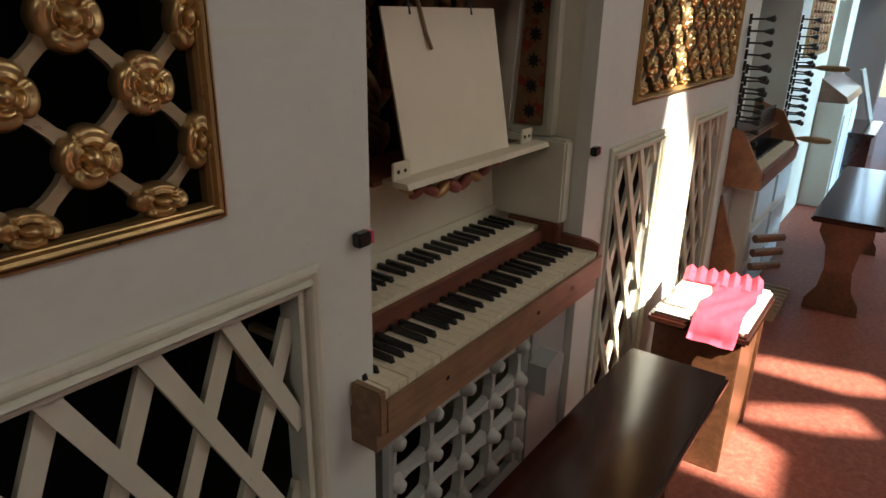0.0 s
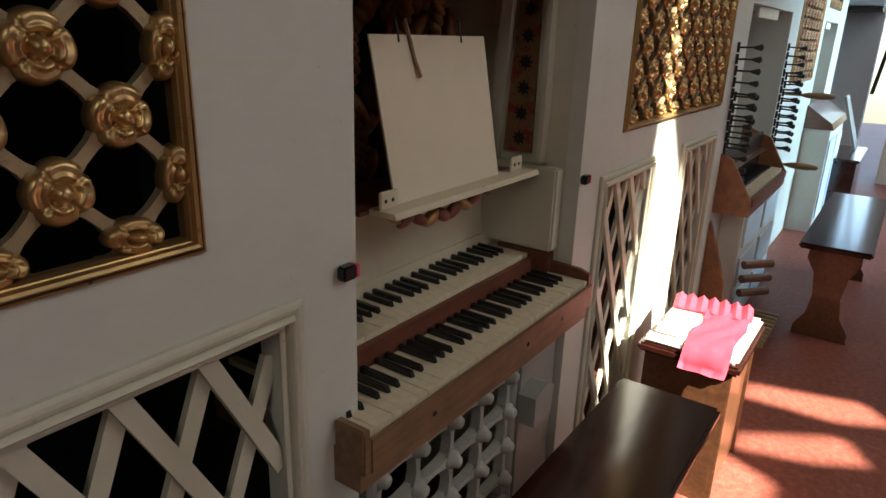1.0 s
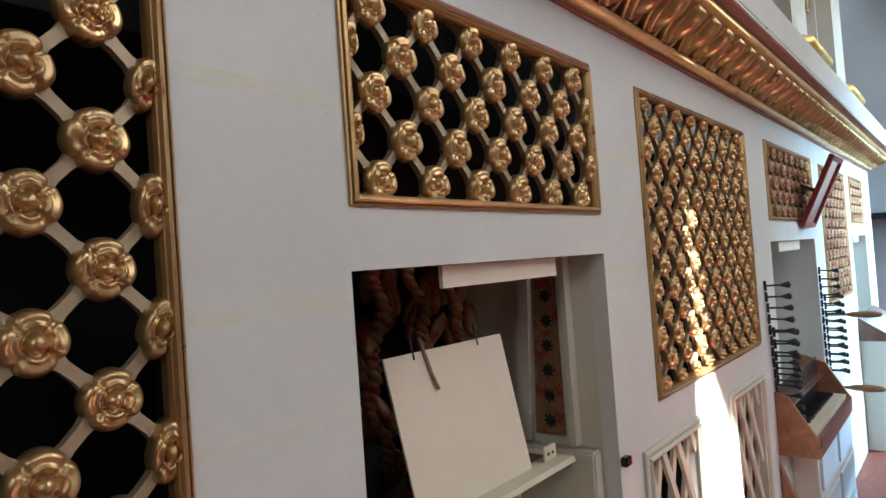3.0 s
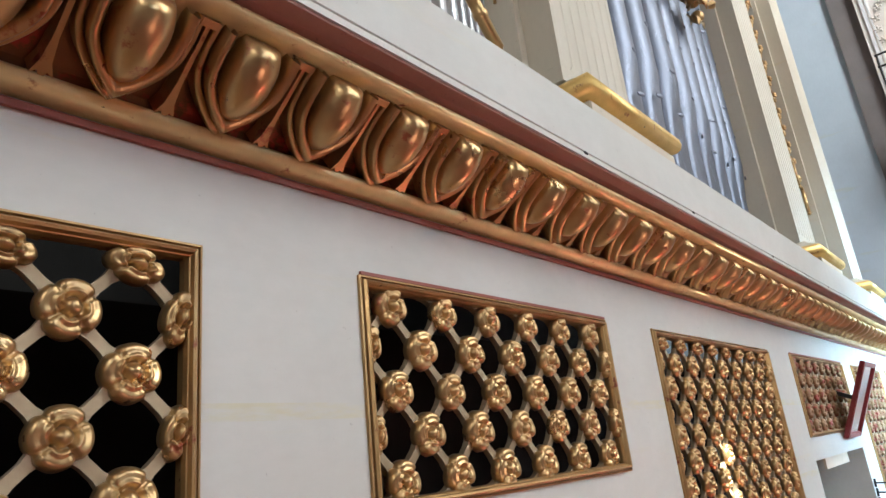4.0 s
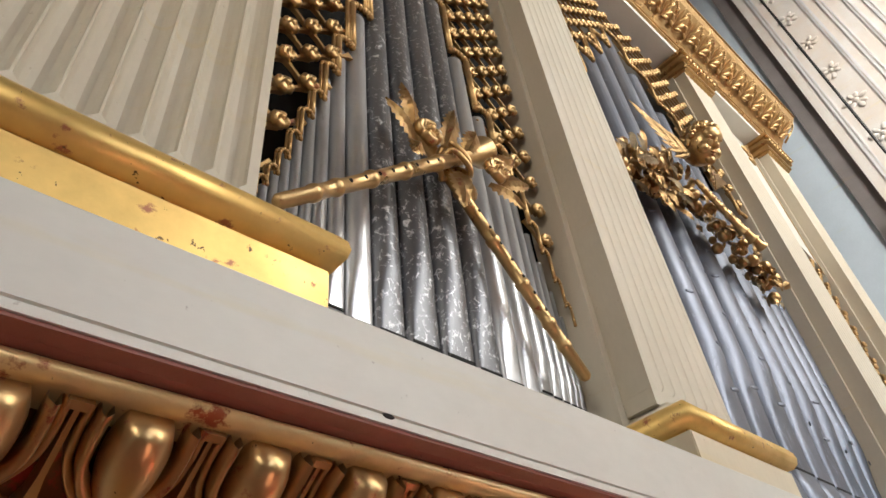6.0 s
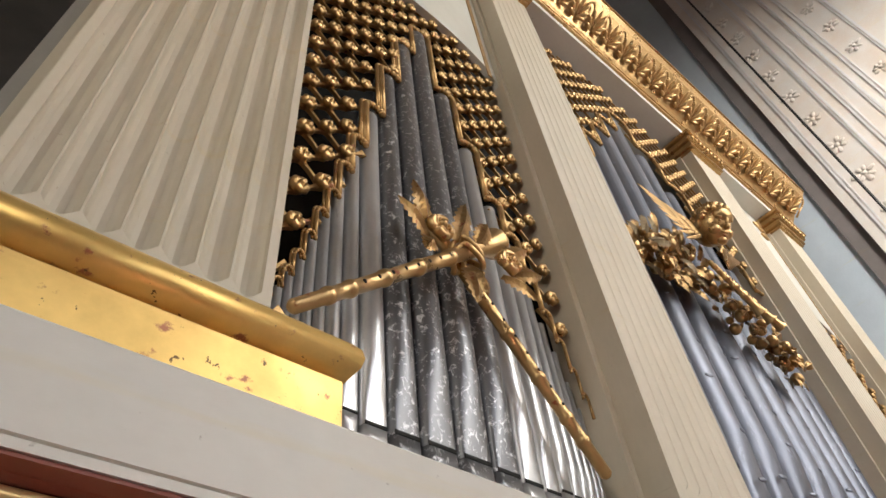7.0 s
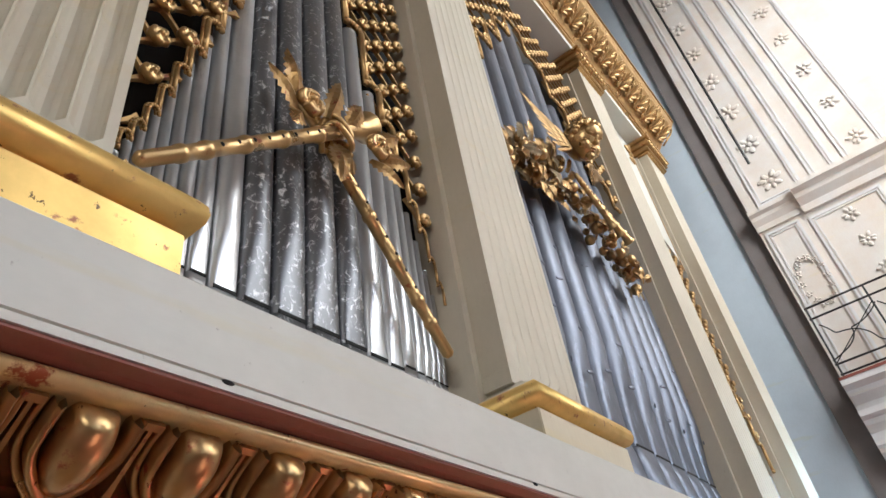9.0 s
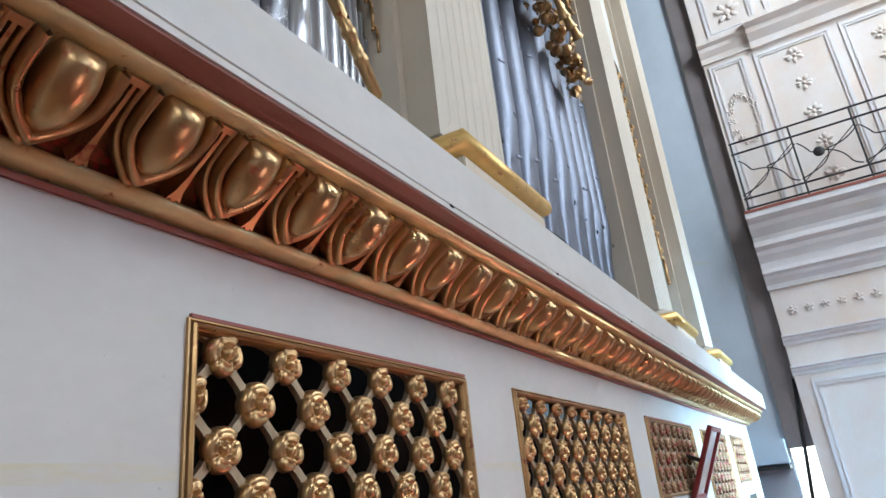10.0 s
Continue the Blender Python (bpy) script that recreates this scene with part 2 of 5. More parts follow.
def prism(bm, poly, axis, a, b):
    """A polygon extruded along an axis; the polygon's two coordinates are the other axes in order."""
    def p(u, v, w):
        return (w, u, v) if axis == "x" else (u, w, v) if axis == "y" else (u, v, w)
    lo = [bm.verts.new(p(u, v, a)) for u, v in poly]
    hi = [bm.verts.new(p(u, v, b)) for u, v in poly]
    n = len(poly)
    bm.faces.new(lo)
    bm.faces.new(hi[::-1])
    for i in range(n):
        bm.faces.new((lo[i], lo[(i + 1) % n], hi[(i + 1) % n], hi[i]))
    return bm


def lathe(bm, profile, m=None, n=16):
    """Profile of (radius, height) turned round z, then moved by m."""
    m = m or Matrix()
    rings = []
    for r, h in profile:
        rings.append([bm.verts.new(m @ Vector((r * math.cos(2 * math.pi * k / n), r * math.sin(2 * math.pi * k / n), h))) for k in range(n)])
    for a, b in zip(rings, rings[1:]):
        for k in range(n):
            bm.faces.new((a[k], a[(k + 1) % n], b[(k + 1) % n], b[k]))
    bm.faces.new(rings[0][::-1])
    bm.faces.new(rings[-1])
    return bm


def ball(bm, m, u=10, v=6):
    bmesh.ops.create_uvsphere(bm, u_segments=u, v_segments=v, radius=1, matrix=m)
    return bm


def stick(bm, a, b, r, n=6):
    a, b = Vector(a), Vector(b)
    d = b - a
    m = Matrix.Translation(a) @ d.to_track_quat("Z", "Y").to_matrix().to_4x4()
    return lathe(bm, [(r, 0), (r, d.length)], m, n)


def tube(bm, pts, r, n=5):
    """A bent bar of round section along a line of points."""
    pts = [Vector(p) for p in pts]
    rings = []
    for k, p in enumerate(pts):
        d = (pts[min(k + 1, len(pts) - 1)] - pts[max(k - 1, 0)]).normalized()
        m = d.to_track_quat("Z", "Y").to_matrix()
        rings.append([bm.verts.new(p + m @ Vector((r * math.cos(2 * math.pi * q / n), r * math.sin(2 * math.pi * q / n), 0))) for q in range(n)])
    for a, b in zip(rings, rings[1:]):
        s = min(range(n), key=lambda j: sum((a[q].co - b[(q + j) % n].co).length for q in range(n)))
        for q in range(n):
            bm.faces.new((a[q], a[(q + 1) % n], b[(q + 1 + s) % n], b[(q + s) % n]))
    bm.faces.new(rings[0][::-1])
    bm.faces.new(rings[-1])
    return bm


def slab(bm, xs, zs, y0, y1, holes):
    """A wall between y0 and y1 over the breaks xs and zs, with rectangular holes (x0, x1, z0, z1) right through it."""
    xs = sorted(set(xs) | {h[0] for h in holes} | {h[1] for h in holes})
    zs = sorted(set(zs) | {h[2] for h in holes} | {h[3] for h in holes})

    def solid(i, j):
        if not (0 <= i < len(xs) - 1 and 0 <= j < len(zs) - 1):
            return False
        x, z = (xs[i] + xs[i + 1]) / 2, (zs[j] + zs[j + 1]) / 2
        return not any(h[0] < x < h[1] and h[2] < z < h[3] for h in holes)

    vs = {}

    def v(i, j, y):
        if (i, j, y) not in vs:
            vs[i, j, y] = bm.verts.new((xs[i], y, zs[j]))
        return vs[i, j, y]

    for i in range(len(xs) - 1):
        for j in range(len(zs) - 1):
            if not solid(i, j):
                continue
            for y in (y0, y1):
                bm.faces.new((v(i, j, y), v(i + 1, j, y), v(i + 1, j + 1, y), v(i, j + 1, y)))
            for (di, dj), (a, b) in {(-1, 0): ((i, j), (i, j + 1)), (1, 0): ((i + 1, j), (i + 1, j + 1)), (0, -1): ((i, j), (i + 1, j)), (0, 1): ((i, j + 1), (i + 1, j + 1))}.items():
                if not solid(i + di, j + dj):
                    bm.faces.new((v(*a, y0), v(*b, y0), v(*b, y1), v(*a, y1)))
    return bm


def frame_ring(bm, x0, x1, z0, z1, w, y0, y1):
    """A rectangular picture-frame moulding with a half-round face."""
    prof = [(0, y1), (0, y0 + 0.35 * (y1 - y0)), (0.25 * w, y0 + 0.1 * (y1 - y0)), (0.5 * w, y0), (0.75 * w, y0 + 0.12 * (y1 - y0)), (w, y0 + 0.4 * (y1 - y0)), (w, y1)]
    loops = []
    for o, y in prof:
        loops.append([bm.verts.new(p) for p in ((x0 + o, y, z0 + o), (x1 - o, y, z0 + o), (x1 - o, y, z1 - o), (x0 + o, y, z1 - o))])
    for a, b in zip(loops, loops[1:]):
        for k in range(4):
            bm.faces.new((a[k], a[(k + 1) % 4], b[(k + 1) % 4], b[k]))
    return bm


# ---- the lower case: stiles, grilles, lattices ----
TOP = 2.112
END = 6.3
NICHES = [(-0.004, 0.808), (2.47, 3.50), (4.98, 5.80)]
LONG = [(-1.36, -0.26), (1.068, 2.145), (3.80, 4.75)]
SHORT = [(0.0, 0.80), (2.475, 3.53), (5.02, 5.72)]
holes = [(a, b, 0.0 if k == 0 else 0.62, 1.54) for k, (a, b) in enumerate(NICHES)]
holes += [(a, b, 1.138, 1.982) for a, b in LONG]
holes += [(a, b, 1.632, 1.982) for a, b in SHORT]
LATTICES = [(-1.06, -0.156), (0.975, 1.352), (1.715, 2.10)]
holes += [(a, b, 0.16, 1.0) for a, b in LATTICES]
bm = slab(bmesh.new(), [-1.9, END], [0.0, TOP], 0.0, 0.04, holes)
case_wall = tagged(link("wall_case", bm, WHITE), "old white painted wooden organ case front with openings", "organ case", kind="structure")
# back board coloured black in place of the interior's shade
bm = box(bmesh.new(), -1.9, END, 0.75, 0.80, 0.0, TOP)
tagged(link("wall_case_back", bm, BLACK), "back of the organ case interior, blackened for its darkness", "wall", kind="structure")
bm = box(bmesh.new(), END - 0.04, END, 0.04, 0.75, 0.0, TOP)
tagged(link("wall_case_end", bm, WHITE), "white painted end board of the case", "wall", kind="structure")
bm = box(bmesh.new(), -1.9, -1.86, 0.04, 0.75, 0.0, TOP)
tagged(link("wall_case_start", bm, WHITE), "white painted end board of the case", "wall", kind="structure")


def rosette_mesh(detail):
    """A carved rose: four cupped, two-tiered petals round a proud button, facing -y, about 0.07 wide."""
    bm = bmesh.new()
    n = 56 if detail else 24
    radii = [0.0, 0.004, 0.0075, 0.0098, 0.0106, 0.0122, 0.0145, 0.0168, 0.0182, 0.0200, 0.0225, 0.0255, 0.0285, 0.0310, 0.0328, 0.0335]
    lift = [0.0205, 0.0196, 0.0165, 0.0115, 0.0075, 0.0070, 0.0120, 0.0152, 0.0150, 0.0122, 0.0118, 0.0128, 0.0118, 0.0085, 0.0035, -0.006]
    if not detail:
        keep = (0, 2, 4, 5, 7, 9, 11, 13, 15)
        radii, lift = [radii[k] for k in keep], [lift[k] for k in keep]
    rings = []
    for r, h in zip(radii[1:], lift[1:]):
        ring = []
        for k in range(n):
            a = 2 * math.pi * k / n
            near = abs((a / (math.pi / 2) - 0.5) % 1.0 - 0.5) * 2      # 1 mid-petal gap side, 0 on the axes
            notch = max(0.0, 1 - (1 - near) / 0.30) if r > 0.0105 else 0.0
            out = r * (1 - 0.12 * notch * (r / 0.0335)) * (1 + 0.03 * math.cos(4 * a))
            hh = h * (1 - 0.50 * notch ** 1.5) if h > 0 else h
            skew = 0.0016 * math.sin(a * 4) if r > 0.0105 else 0.0
            ring.append(bm.verts.new((out * math.sin(a), -(hh + skew), out * math.cos(a))))
        rings.append(ring)
    top = bm.verts.new((0, -lift[0], 0))
    for k in range(n):
        bm.faces.new((top, rings[0][k], rings[0][(k + 1) % n]))
    for p, q in zip(rings, rings[1:]):
        for k in range(n):
            bm.faces.new((p[k], q[k], q[(k + 1) % n], p[(k + 1) % n]))
    bm.faces.new(rings[-1])
    bmesh.ops.recalc_face_normals(bm, faces=bm.faces)
    for f in bm.faces:
        f.smooth = True
    me = bpy.data.meshes.new("rosette")
    bm.to_mesh(me)
    bm.free()
    return me


ROSE_FINE, ROSE_PLAIN = rosette_mesh(True), rosette_mesh(False)
# copy in darker gold: the farther roses are dimmed by colour
ROSE_DIMMED = rosette_mesh(False)
ROSE_DIMMED.materials.append(GOLD_DARK)
ROSE_FINE.materials.append(GOLD)
ROSE_PLAIN.materials.append(GOLD)


def rib(bm, a, b, w, y0, y1):
    """A flat rib with hollowed sides between two roses."""
    a, b = Vector(a), Vector(b)
    d = b - a
    n = Vector((-d.y, d.x)).normalized()
    left, right = [], []
    for k in range(6):
        s = k / 5
        half = w * (0.42 + 0.9 * (2 * s - 1) ** 2)
        p = a + d * s
        left.append(p + n * half)
        right.append(p - n * half)
    prism(bm, [tuple(p) for p in left + right[::-1]], "y", y0, y1)


def gilt_frame(w, h):
    """Gold frame in section: a thin outer fillet, a groove, a half-round and an inner step."""
    bm = bmesh.new()
    prof = [(0, 0.016), (0, -0.005), (0.003, -0.006), (0.004, -0.001), (0.0055, -0.001), (0.0065, -0.008), (0.0095, -0.0115), (0.013, -0.010), (0.015, -0.004), (0.0165, -0.003), (0.0185, 0.004), (0.0185, 0.016)]
    loops = [[bm.verts.new(p) for p in ((o, y, o), (w - o, y, o), (w - o, y, h - o), (o, y, h - o))] for o, y in prof]
    for a, b in zip(loops, loops[1:]):
        for k in range(4):
            bm.faces.new((a[k], a[(k + 1) % 4], b[(k + 1) % 4], b[k]))
    return bm


def grille(x0, x1, z0, z1, inset, mesh, label):
    g = thing("gilded_grille", label, "grille", "gilded grilles of the case", at=(x0, 0, z0))
    w, h = x1 - x0, z1 - z0
    part("grille_frame", gilt_frame(w, h), GOLD_OLD, g, "rubbed gold moulded frame")
    if inset > 0.03:
        part("red_top", box(bmesh.new(), 0.004, w - 0.004, -0.006, -0.0005, h + 0.0005, h + 0.006), BOLE, g, "red painted line over the frame")
    mx, mz = 0.009, inset
    nx, nz = round((w - 2 * mx) / 0.0658), round((h - 2 * mz) / 0.0655)
    nx += nx % 2
    nz += nz % 2
    dx, dz = (w - 2 * mx) / nx, (h - 2 * mz) / nz
    ribs = bmesh.new()
    for i in range(nx):
        for j in range(-1, nz + 1):
            a, b = ((i, j), (i + 1, j + 1)) if (i + j) % 2 == 1 else ((i + 1, j), (i, j + 1))
            p, q = Vector((mx + a[0] * dx, mz + a[1] * dz)), Vector((mx + b[0] * dx, mz + b[1] * dz))
            lo, hi = (p, q) if p.y < q.y else (q, p)
            if hi.y > h - 0.004:
                hi = lo + (hi - lo) * max(0.1, (h - 0.004 - lo.y) / (hi.y - lo.y))
            if lo.y < 0.004:
                lo = hi + (lo - hi) * max(0.1, (hi.y - 0.004) / (hi.y - lo.y))
            rib(ribs, lo, hi, 0.0145, 0.012, 0.024)
    part("lattice_ribs", ribs, GOLD_DUSTY, g, "dusty gold lattice ribs")
    for i in range(nx + 1):
        for j in range(nz + 1):
            if (i + j) % 2 == 0:
                continue
            x, z = mx + i * dx, mz + j * dz
            o = new("rosette", mesh)
            o.parent = g
            half = 0.55 if i in (0, nx) else 1.0
            x += 0.014 * ((i == 0) - (i == nx))
            tall = 0.6 if mz < 0.03 and j in (0, nz) else 1.0
            z += 0.008 * ((j == 0) - (j == nz)) if tall < 1 else 0.0
            o.matrix_basis = Matrix.Translation((x, 0.009, z)) @ Matrix.Diagonal((half, 1, tall, 1)) @ Matrix.Rotation(random.uniform(-0.16, 0.16) + 0.12, 4, "Y") @ Matrix.Scale(random.uniform(0.93, 1.05), 4)
    return g


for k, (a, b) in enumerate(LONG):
    grille(a, b, 1.138, 1.982, 0.027, ROSE_FINE if k < 2 else ROSE_DIMMED, "gilded carved rose lattice in a long gold frame")
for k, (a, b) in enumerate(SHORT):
    grille(a, b, 1.632, 1.982, 0.041, ROSE_FINE if k < 1 else ROSE_DIMMED, "gilded carved rose lattice over a keyboard niche")


def lattice_panel(x0, x1, z0, z1, fw, label):
    g = thing("lattice_panel", label, "lattice panel", "white lattice panels", at=(x0, 0, z0))
    w, h = x1 - x0, z1 - z0
    fr = bmesh.new()
    for o, y, t in ((-fw, -0.012, fw * 0.55), (-fw * 0.5, -0.018, fw * 0.28), (-fw * 0.22, -0.006, fw * 0.30)):
        frame_ring(fr, o, w - o, o, h - o, t, y, 0.0)
    part("panel_frame", fr, WHITE_LOW, g, "moulded white frame")
    step, sw = 0.112, 0.0255
    for n in range(-8, 22):
        for s in (1, -1):
            top = n * step + (0.026 if s == 1 else 0.008)
            xa, xb = top - s * h * (0.40 if s == 1 else 0.51), top
            za, zb = 0.0, h
            pts = []
            for (p, q) in ((xa, za), (xb, zb)):
                pts.append(Vector((p, q)))
            d = pts[1] - pts[0]
            lo, hi = 0.0, 1.0
            for lim, sign in ((0.0, 1), (w, -1)):
                if abs(d.x) > 1e-6:
                    tt = (lim - pts[0].x) / d.x
                    if (d.x > 0) == (sign == 1):
                        lo = max(lo, tt)
                    else:
                        hi = min(hi, tt)
            if hi - lo < 0.03:
                continue
            a, b = pts[0] + d * lo, pts[0] + d * hi
            nrm = Vector((-d.y, d.x)).normalized() * sw / 2
            bm = bmesh.new()
            y = 0.006 if s == -1 else 0.0175
            prism(bm, [tuple(a + nrm), tuple(b + nrm), tuple(b - nrm), tuple(a - nrm)], "y", y, y + 0.011)
            part("slat", bm, WHITE_LOW, g)
    return g


for a, b in LATTICES:
    lattice_panel(a, b, 0.16, 1.0, 0.036, "white painted diagonal lattice in a moulded frame over dark")

# ---- the egg-and-dart cornice and the fascia ----
cornice = thing("cornice", "white and gilded egg-and-dart cornice along the organ case", "cornice", kind="structure")
def half_round(y, z, out, tall, n=8):
    """Section of a moulding rounded in front, from its foot up."""
    return [(0.04, z)] + [(y - out * math.sin(math.pi * k / n), z + tall * (0.5 - 0.5 * math.cos(math.pi * k / n))) for k in range(n + 1)] + [(0.04, z + tall)]


part("bead", prism(bmesh.new(), half_round(-0.022, 2.1125, 0.015, 0.0215), "x", -1.95, END + 0.03), GOLD_EDGE, cornice, "gold lower bead, lightened for its highlight", True)
prof = [(0.04, 2.1345), (-0.014, 2.1345), (-0.020, 2.150), (-0.058, 2.180), (-0.100, 2.2040), (0.04, 2.2040)]
part("cove", prism(bmesh.new(), prof, "x", -1.95, END + 0.04), RED_GROUND, cornice, "gold ground behind the eggs, red with bole and painted glow")
part("red_line", box(bmesh.new(), -1.9, END, -0.006, -0.0005, 2.098, 2.1075), BOLE, cornice, "red painted line under the bead")
part("fillet", prism(bmesh.new(), half_round(-0.152, 2.2045, 0.016, 0.0215), "x", -1.95, END + 0.06), GOLD_EDGE, cornice, "gold fillet over the eggs", True)
prof = [(0.04, 2.2265), (-0.158, 2.2265), (-0.170, 2.231), (-0.196, 2.232), (-0.197, 2.2355), (0.04, 2.2355)]
part("soffit", prism(bmesh.new(), prof, "x", -1.95, END + 0.08), SOFFIT, cornice, "red-brown soffit strip")
prof = [(0.3, 2.236), (-0.200, 2.236), (-0.200, 2.247), (-0.196, 2.249), (-0.200, 2.251), (-0.200, 2.372), (-0.192, 2.380), (0.3, 2.380)]
part("fascia", prism(bmesh.new(), prof, "x", -1.95, END + 0.08), WHITE, cornice, "white fascia board with a joint and peg holes")
for x in (-0.274, 0.45, 1.02, 1.75, 2.6):
    bm = bmesh.new()
    ball(bm, Matrix.Translation((x, -0.199, 2.247)) @ Matrix.Diagonal((0.011, 0.003, 0.004, 1)), 8, 5)
    part("peg_hole", bm, BLACK, cornice)


def egg_unit():
    """One egg in its two pointed husks, with the dart to its right."""
    tilt = Matrix.Translation((0, -0.093, 2.167)) @ Matrix.Rotation(radians(56), 4, "X") @ Matrix.Diagonal((1, 1, 1.2, 1))

    def outline(w, h, n=13):
        """A pointed shield: straight at the top, drawn to a point below."""
        right = [(w, 0.052), (w * 1.02, 0.026)] + [(w * (1 - (k / n) ** 1.9), 0.012 - (h + 0.012) * k / n) for k in range(1, n)]
        return [(x, z) for x, z in right] + [(0.0, -h)] + [(-x, z) for x, z in right[::-1]]

    bm = bmesh.new()
    rings = []
    n = 20
    for k in range(13):
        u = k / 12
        z = 0.052 - 0.088 * u
        r = math.sqrt(max(0.0, 1 - ((u - 0.36) / 0.66) ** 2)) if u > 0.36 else 1 - 0.28 * ((0.36 - u) / 0.36) ** 2
        r = max(r, 0.02)
        rings.append([bm.verts.new(tilt @ Vector((0.0315 * r * math.cos(2 * math.pi * q / n), -0.004 - 0.041 * r * math.sin(2 * math.pi * q / n), z))) for q in range(n)])
    for p, q in zip(rings, rings[1:]):
        for k in range(n):
            bm.faces.new((p[k], p[(k + 1) % n], q[(k + 1) % n], q[k]))
    bm.faces.new(rings[0])
    bm.faces.new(rings[-1])
    husk = bmesh.new()
    for w, h, t, y in ((0.0490, 0.053, 0.0115, -0.020), (0.0605, 0.064, 0.0100, -0.004)):
        outer, mid, inner = outline(w, h), outline(w - 0.35 * t, h - 0.5 * t), outline(w - t, h - 1.5 * t)
        rows = []
        for o, m, i in zip(outer, mid, inner):
            rows.append([husk.verts.new(tilt @ Vector(p)) for p in ((o[0], y + 0.036, o[1]), (o[0], y + 0.003, o[1]), (m[0], y - 0.0035, m[1]), (i[0], y + 0.007, i[1]), (i[0], y + 0.030, i[1]))])
        for a, b in zip(rows, rows[1:]):
            for k in range(4):
                husk.faces.new((a[k], a[k + 1], b[k + 1], b[k]))
    dart = bmesh.new()
    prism(dart, [(-0.0025, 0.052), (0.0025, 0.052), (0.0032, -0.02), (0.006, -0.044), (0.012, -0.058), (0.005, -0.054), (0.0, -0.064), (-0.005, -0.054), (-0.012, -0.058), (-0.006, -0.044), (-0.0032, -0.02)], "y", -0.002, 0.026)
    prism(dart, [(-0.012, 0.052), (0.012, 0.052), (0.012, 0.044), (-0.012, 0.044)], "y", -0.006, 0.02)
    bmesh.ops.transform(dart, verts=dart.verts, matrix=Matrix.Translation((0.06725, 0, 0)) @ tilt)
    return bm, husk, dart


e, h, d = egg_unit()
egg = part("egg", e, GOLD, cornice, smooth=True)
husk = part("husk", h, GOLD, cornice, smooth=True)
dart = part("dart", d, GOLD_OLD, cornice)
PITCH = 0.1345
k0, k1 = -10, 51
for o in (egg, husk, dart):
    o.location.x = -0.532
for k in range(k0, k1):
    if k == 0:
        continue
    for o in (egg, husk, dart):
        again(o, Matrix.Translation((-0.532 + k * PITCH, 0, 0)), cornice)

# ---- floor and the walls that close the place ----
bm = box(bmesh.new(), -6, 14, -9, 0.0, -0.1, 0.0)
box(bm, -6, 14, 0.0, 3, -0.1, -0.002)
tagged(link("floor", bm, FLOOR), "worn red mottled church floor", "floor", kind="structure")
LAMP_OPENINGS = [(1.6, 5.4, 3.8, 8.0), (5.7, 7.3, 1.0, 3.4), (3.2, 5.6, 8.1, 11.1)]
# unseen wall, holes added for the beam and a red floor bounce
wall_bm = slab(bmesh.new(), [-6, 14], [0, 20], -6.06, -6.0, LAMP_OPENINGS + [(-0.4, 1.2, 4.8, 7.5), (-1.35, -0.4, 3.15, 3.9), (0.5, 0.8, 3.9, 4.3)])
# an added, unseen mask: the sun falls through gaps cut to the patches' shapes
bm = bmesh.new()
gaps = [[(-0.45, 4.75), (1.25, 4.75), (1.25, 7.55), (-0.45, 7.55)],
        [(0.09, 7.35), (0.13, 7.38), (0.18, 6.83), (0.33, 6.62), (0.43, 6.40), (0.456, 6.09), (0.33, 5.80), (0.22, 5.22), (-0.05, 5.20), (-0.19, 5.75), (-0.17, 6.18), (0.0, 6.40), (0.04, 6.70), (0.06, 6.83)],
        [(0.70, 5.44), (0.84, 5.40), (1.04, 5.02), (0.94, 4.92), (0.80, 5.10)],
        [(0.31, 5.38), (0.44, 5.34), (0.70, 5.06), (0.58, 4.98), (0.44, 5.14)]]
for loop in gaps:
    vs = [bm.verts.new((x, -6.03, z)) for x, z in loop]
    for a, b in zip(vs, vs[1:] + vs[:1]):
        bm.edges.new((a, b))
bmesh.ops.triangle_fill(bm, use_beauty=True, edges=list(bm.edges))
tagged(link("sun_mask", bm, BROWN), "unseen mask with gaps that shape the sunbeams", "blind", kind="structure")
# opaque boards added behind the lamps to keep the sun out
for a in LAMP_OPENINGS:
    pane = box(bmesh.new(), a[0] - 0.05, a[1] + 0.05, -6.12, -6.065, a[2] - 0.05, a[3] + 0.05)
    tagged(link("lamp_backing", pane, STUCCO_W), "opaque pale board closing an unseen opening behind a lamp", "window", kind="structure")
tagged(link("wall_nave", wall_bm, STUCCO_W), "unseen white wall with holes that admit the sun", "wall", kind="structure")
# unseen wall kept white so that it bounces light from the left
bm = box(bmesh.new(), -6.3, -6.0, -6.3, 3, 0, 20)
tagged(link("wall_west", bm, STUCCO_W), "unseen end wall, white to bounce light", "wall", kind="structure")
# added board behind the west fill lamp
bm = box(bmesh.new(), -5.999, -5.96, -3.95, -1.65, 3.05, 6.15, 0.01)
tagged(link("west_fill_board", bm, STUCCO_W), "pale board added behind the west fill light", "window", kind="structure")
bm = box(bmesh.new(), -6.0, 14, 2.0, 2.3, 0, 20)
tagged(link("wall_behind_case", bm, DARKWALL), "wall behind the organ case, darkened for the unlit room", "wall", kind="structure")
bm = box(bmesh.new(), -6.3, 14, -6.3, 2.3, 20, 20.2)
tagged(link("ceiling", bm, STUCCO_W), "plain white vault over the nave", "ceiling", kind="structure")

# ---- the pale blue end wall, the shaded strip and the stucco front ----
FX = 7.5
bm = box(bmesh.new(), FX + 0.1, FX + 0.4, -0.22, 2.0, 0, 20)
tagged(link("wall_end_blue", bm, PLASTER), "pale bluish plaster end wall", "wall", kind="structure")
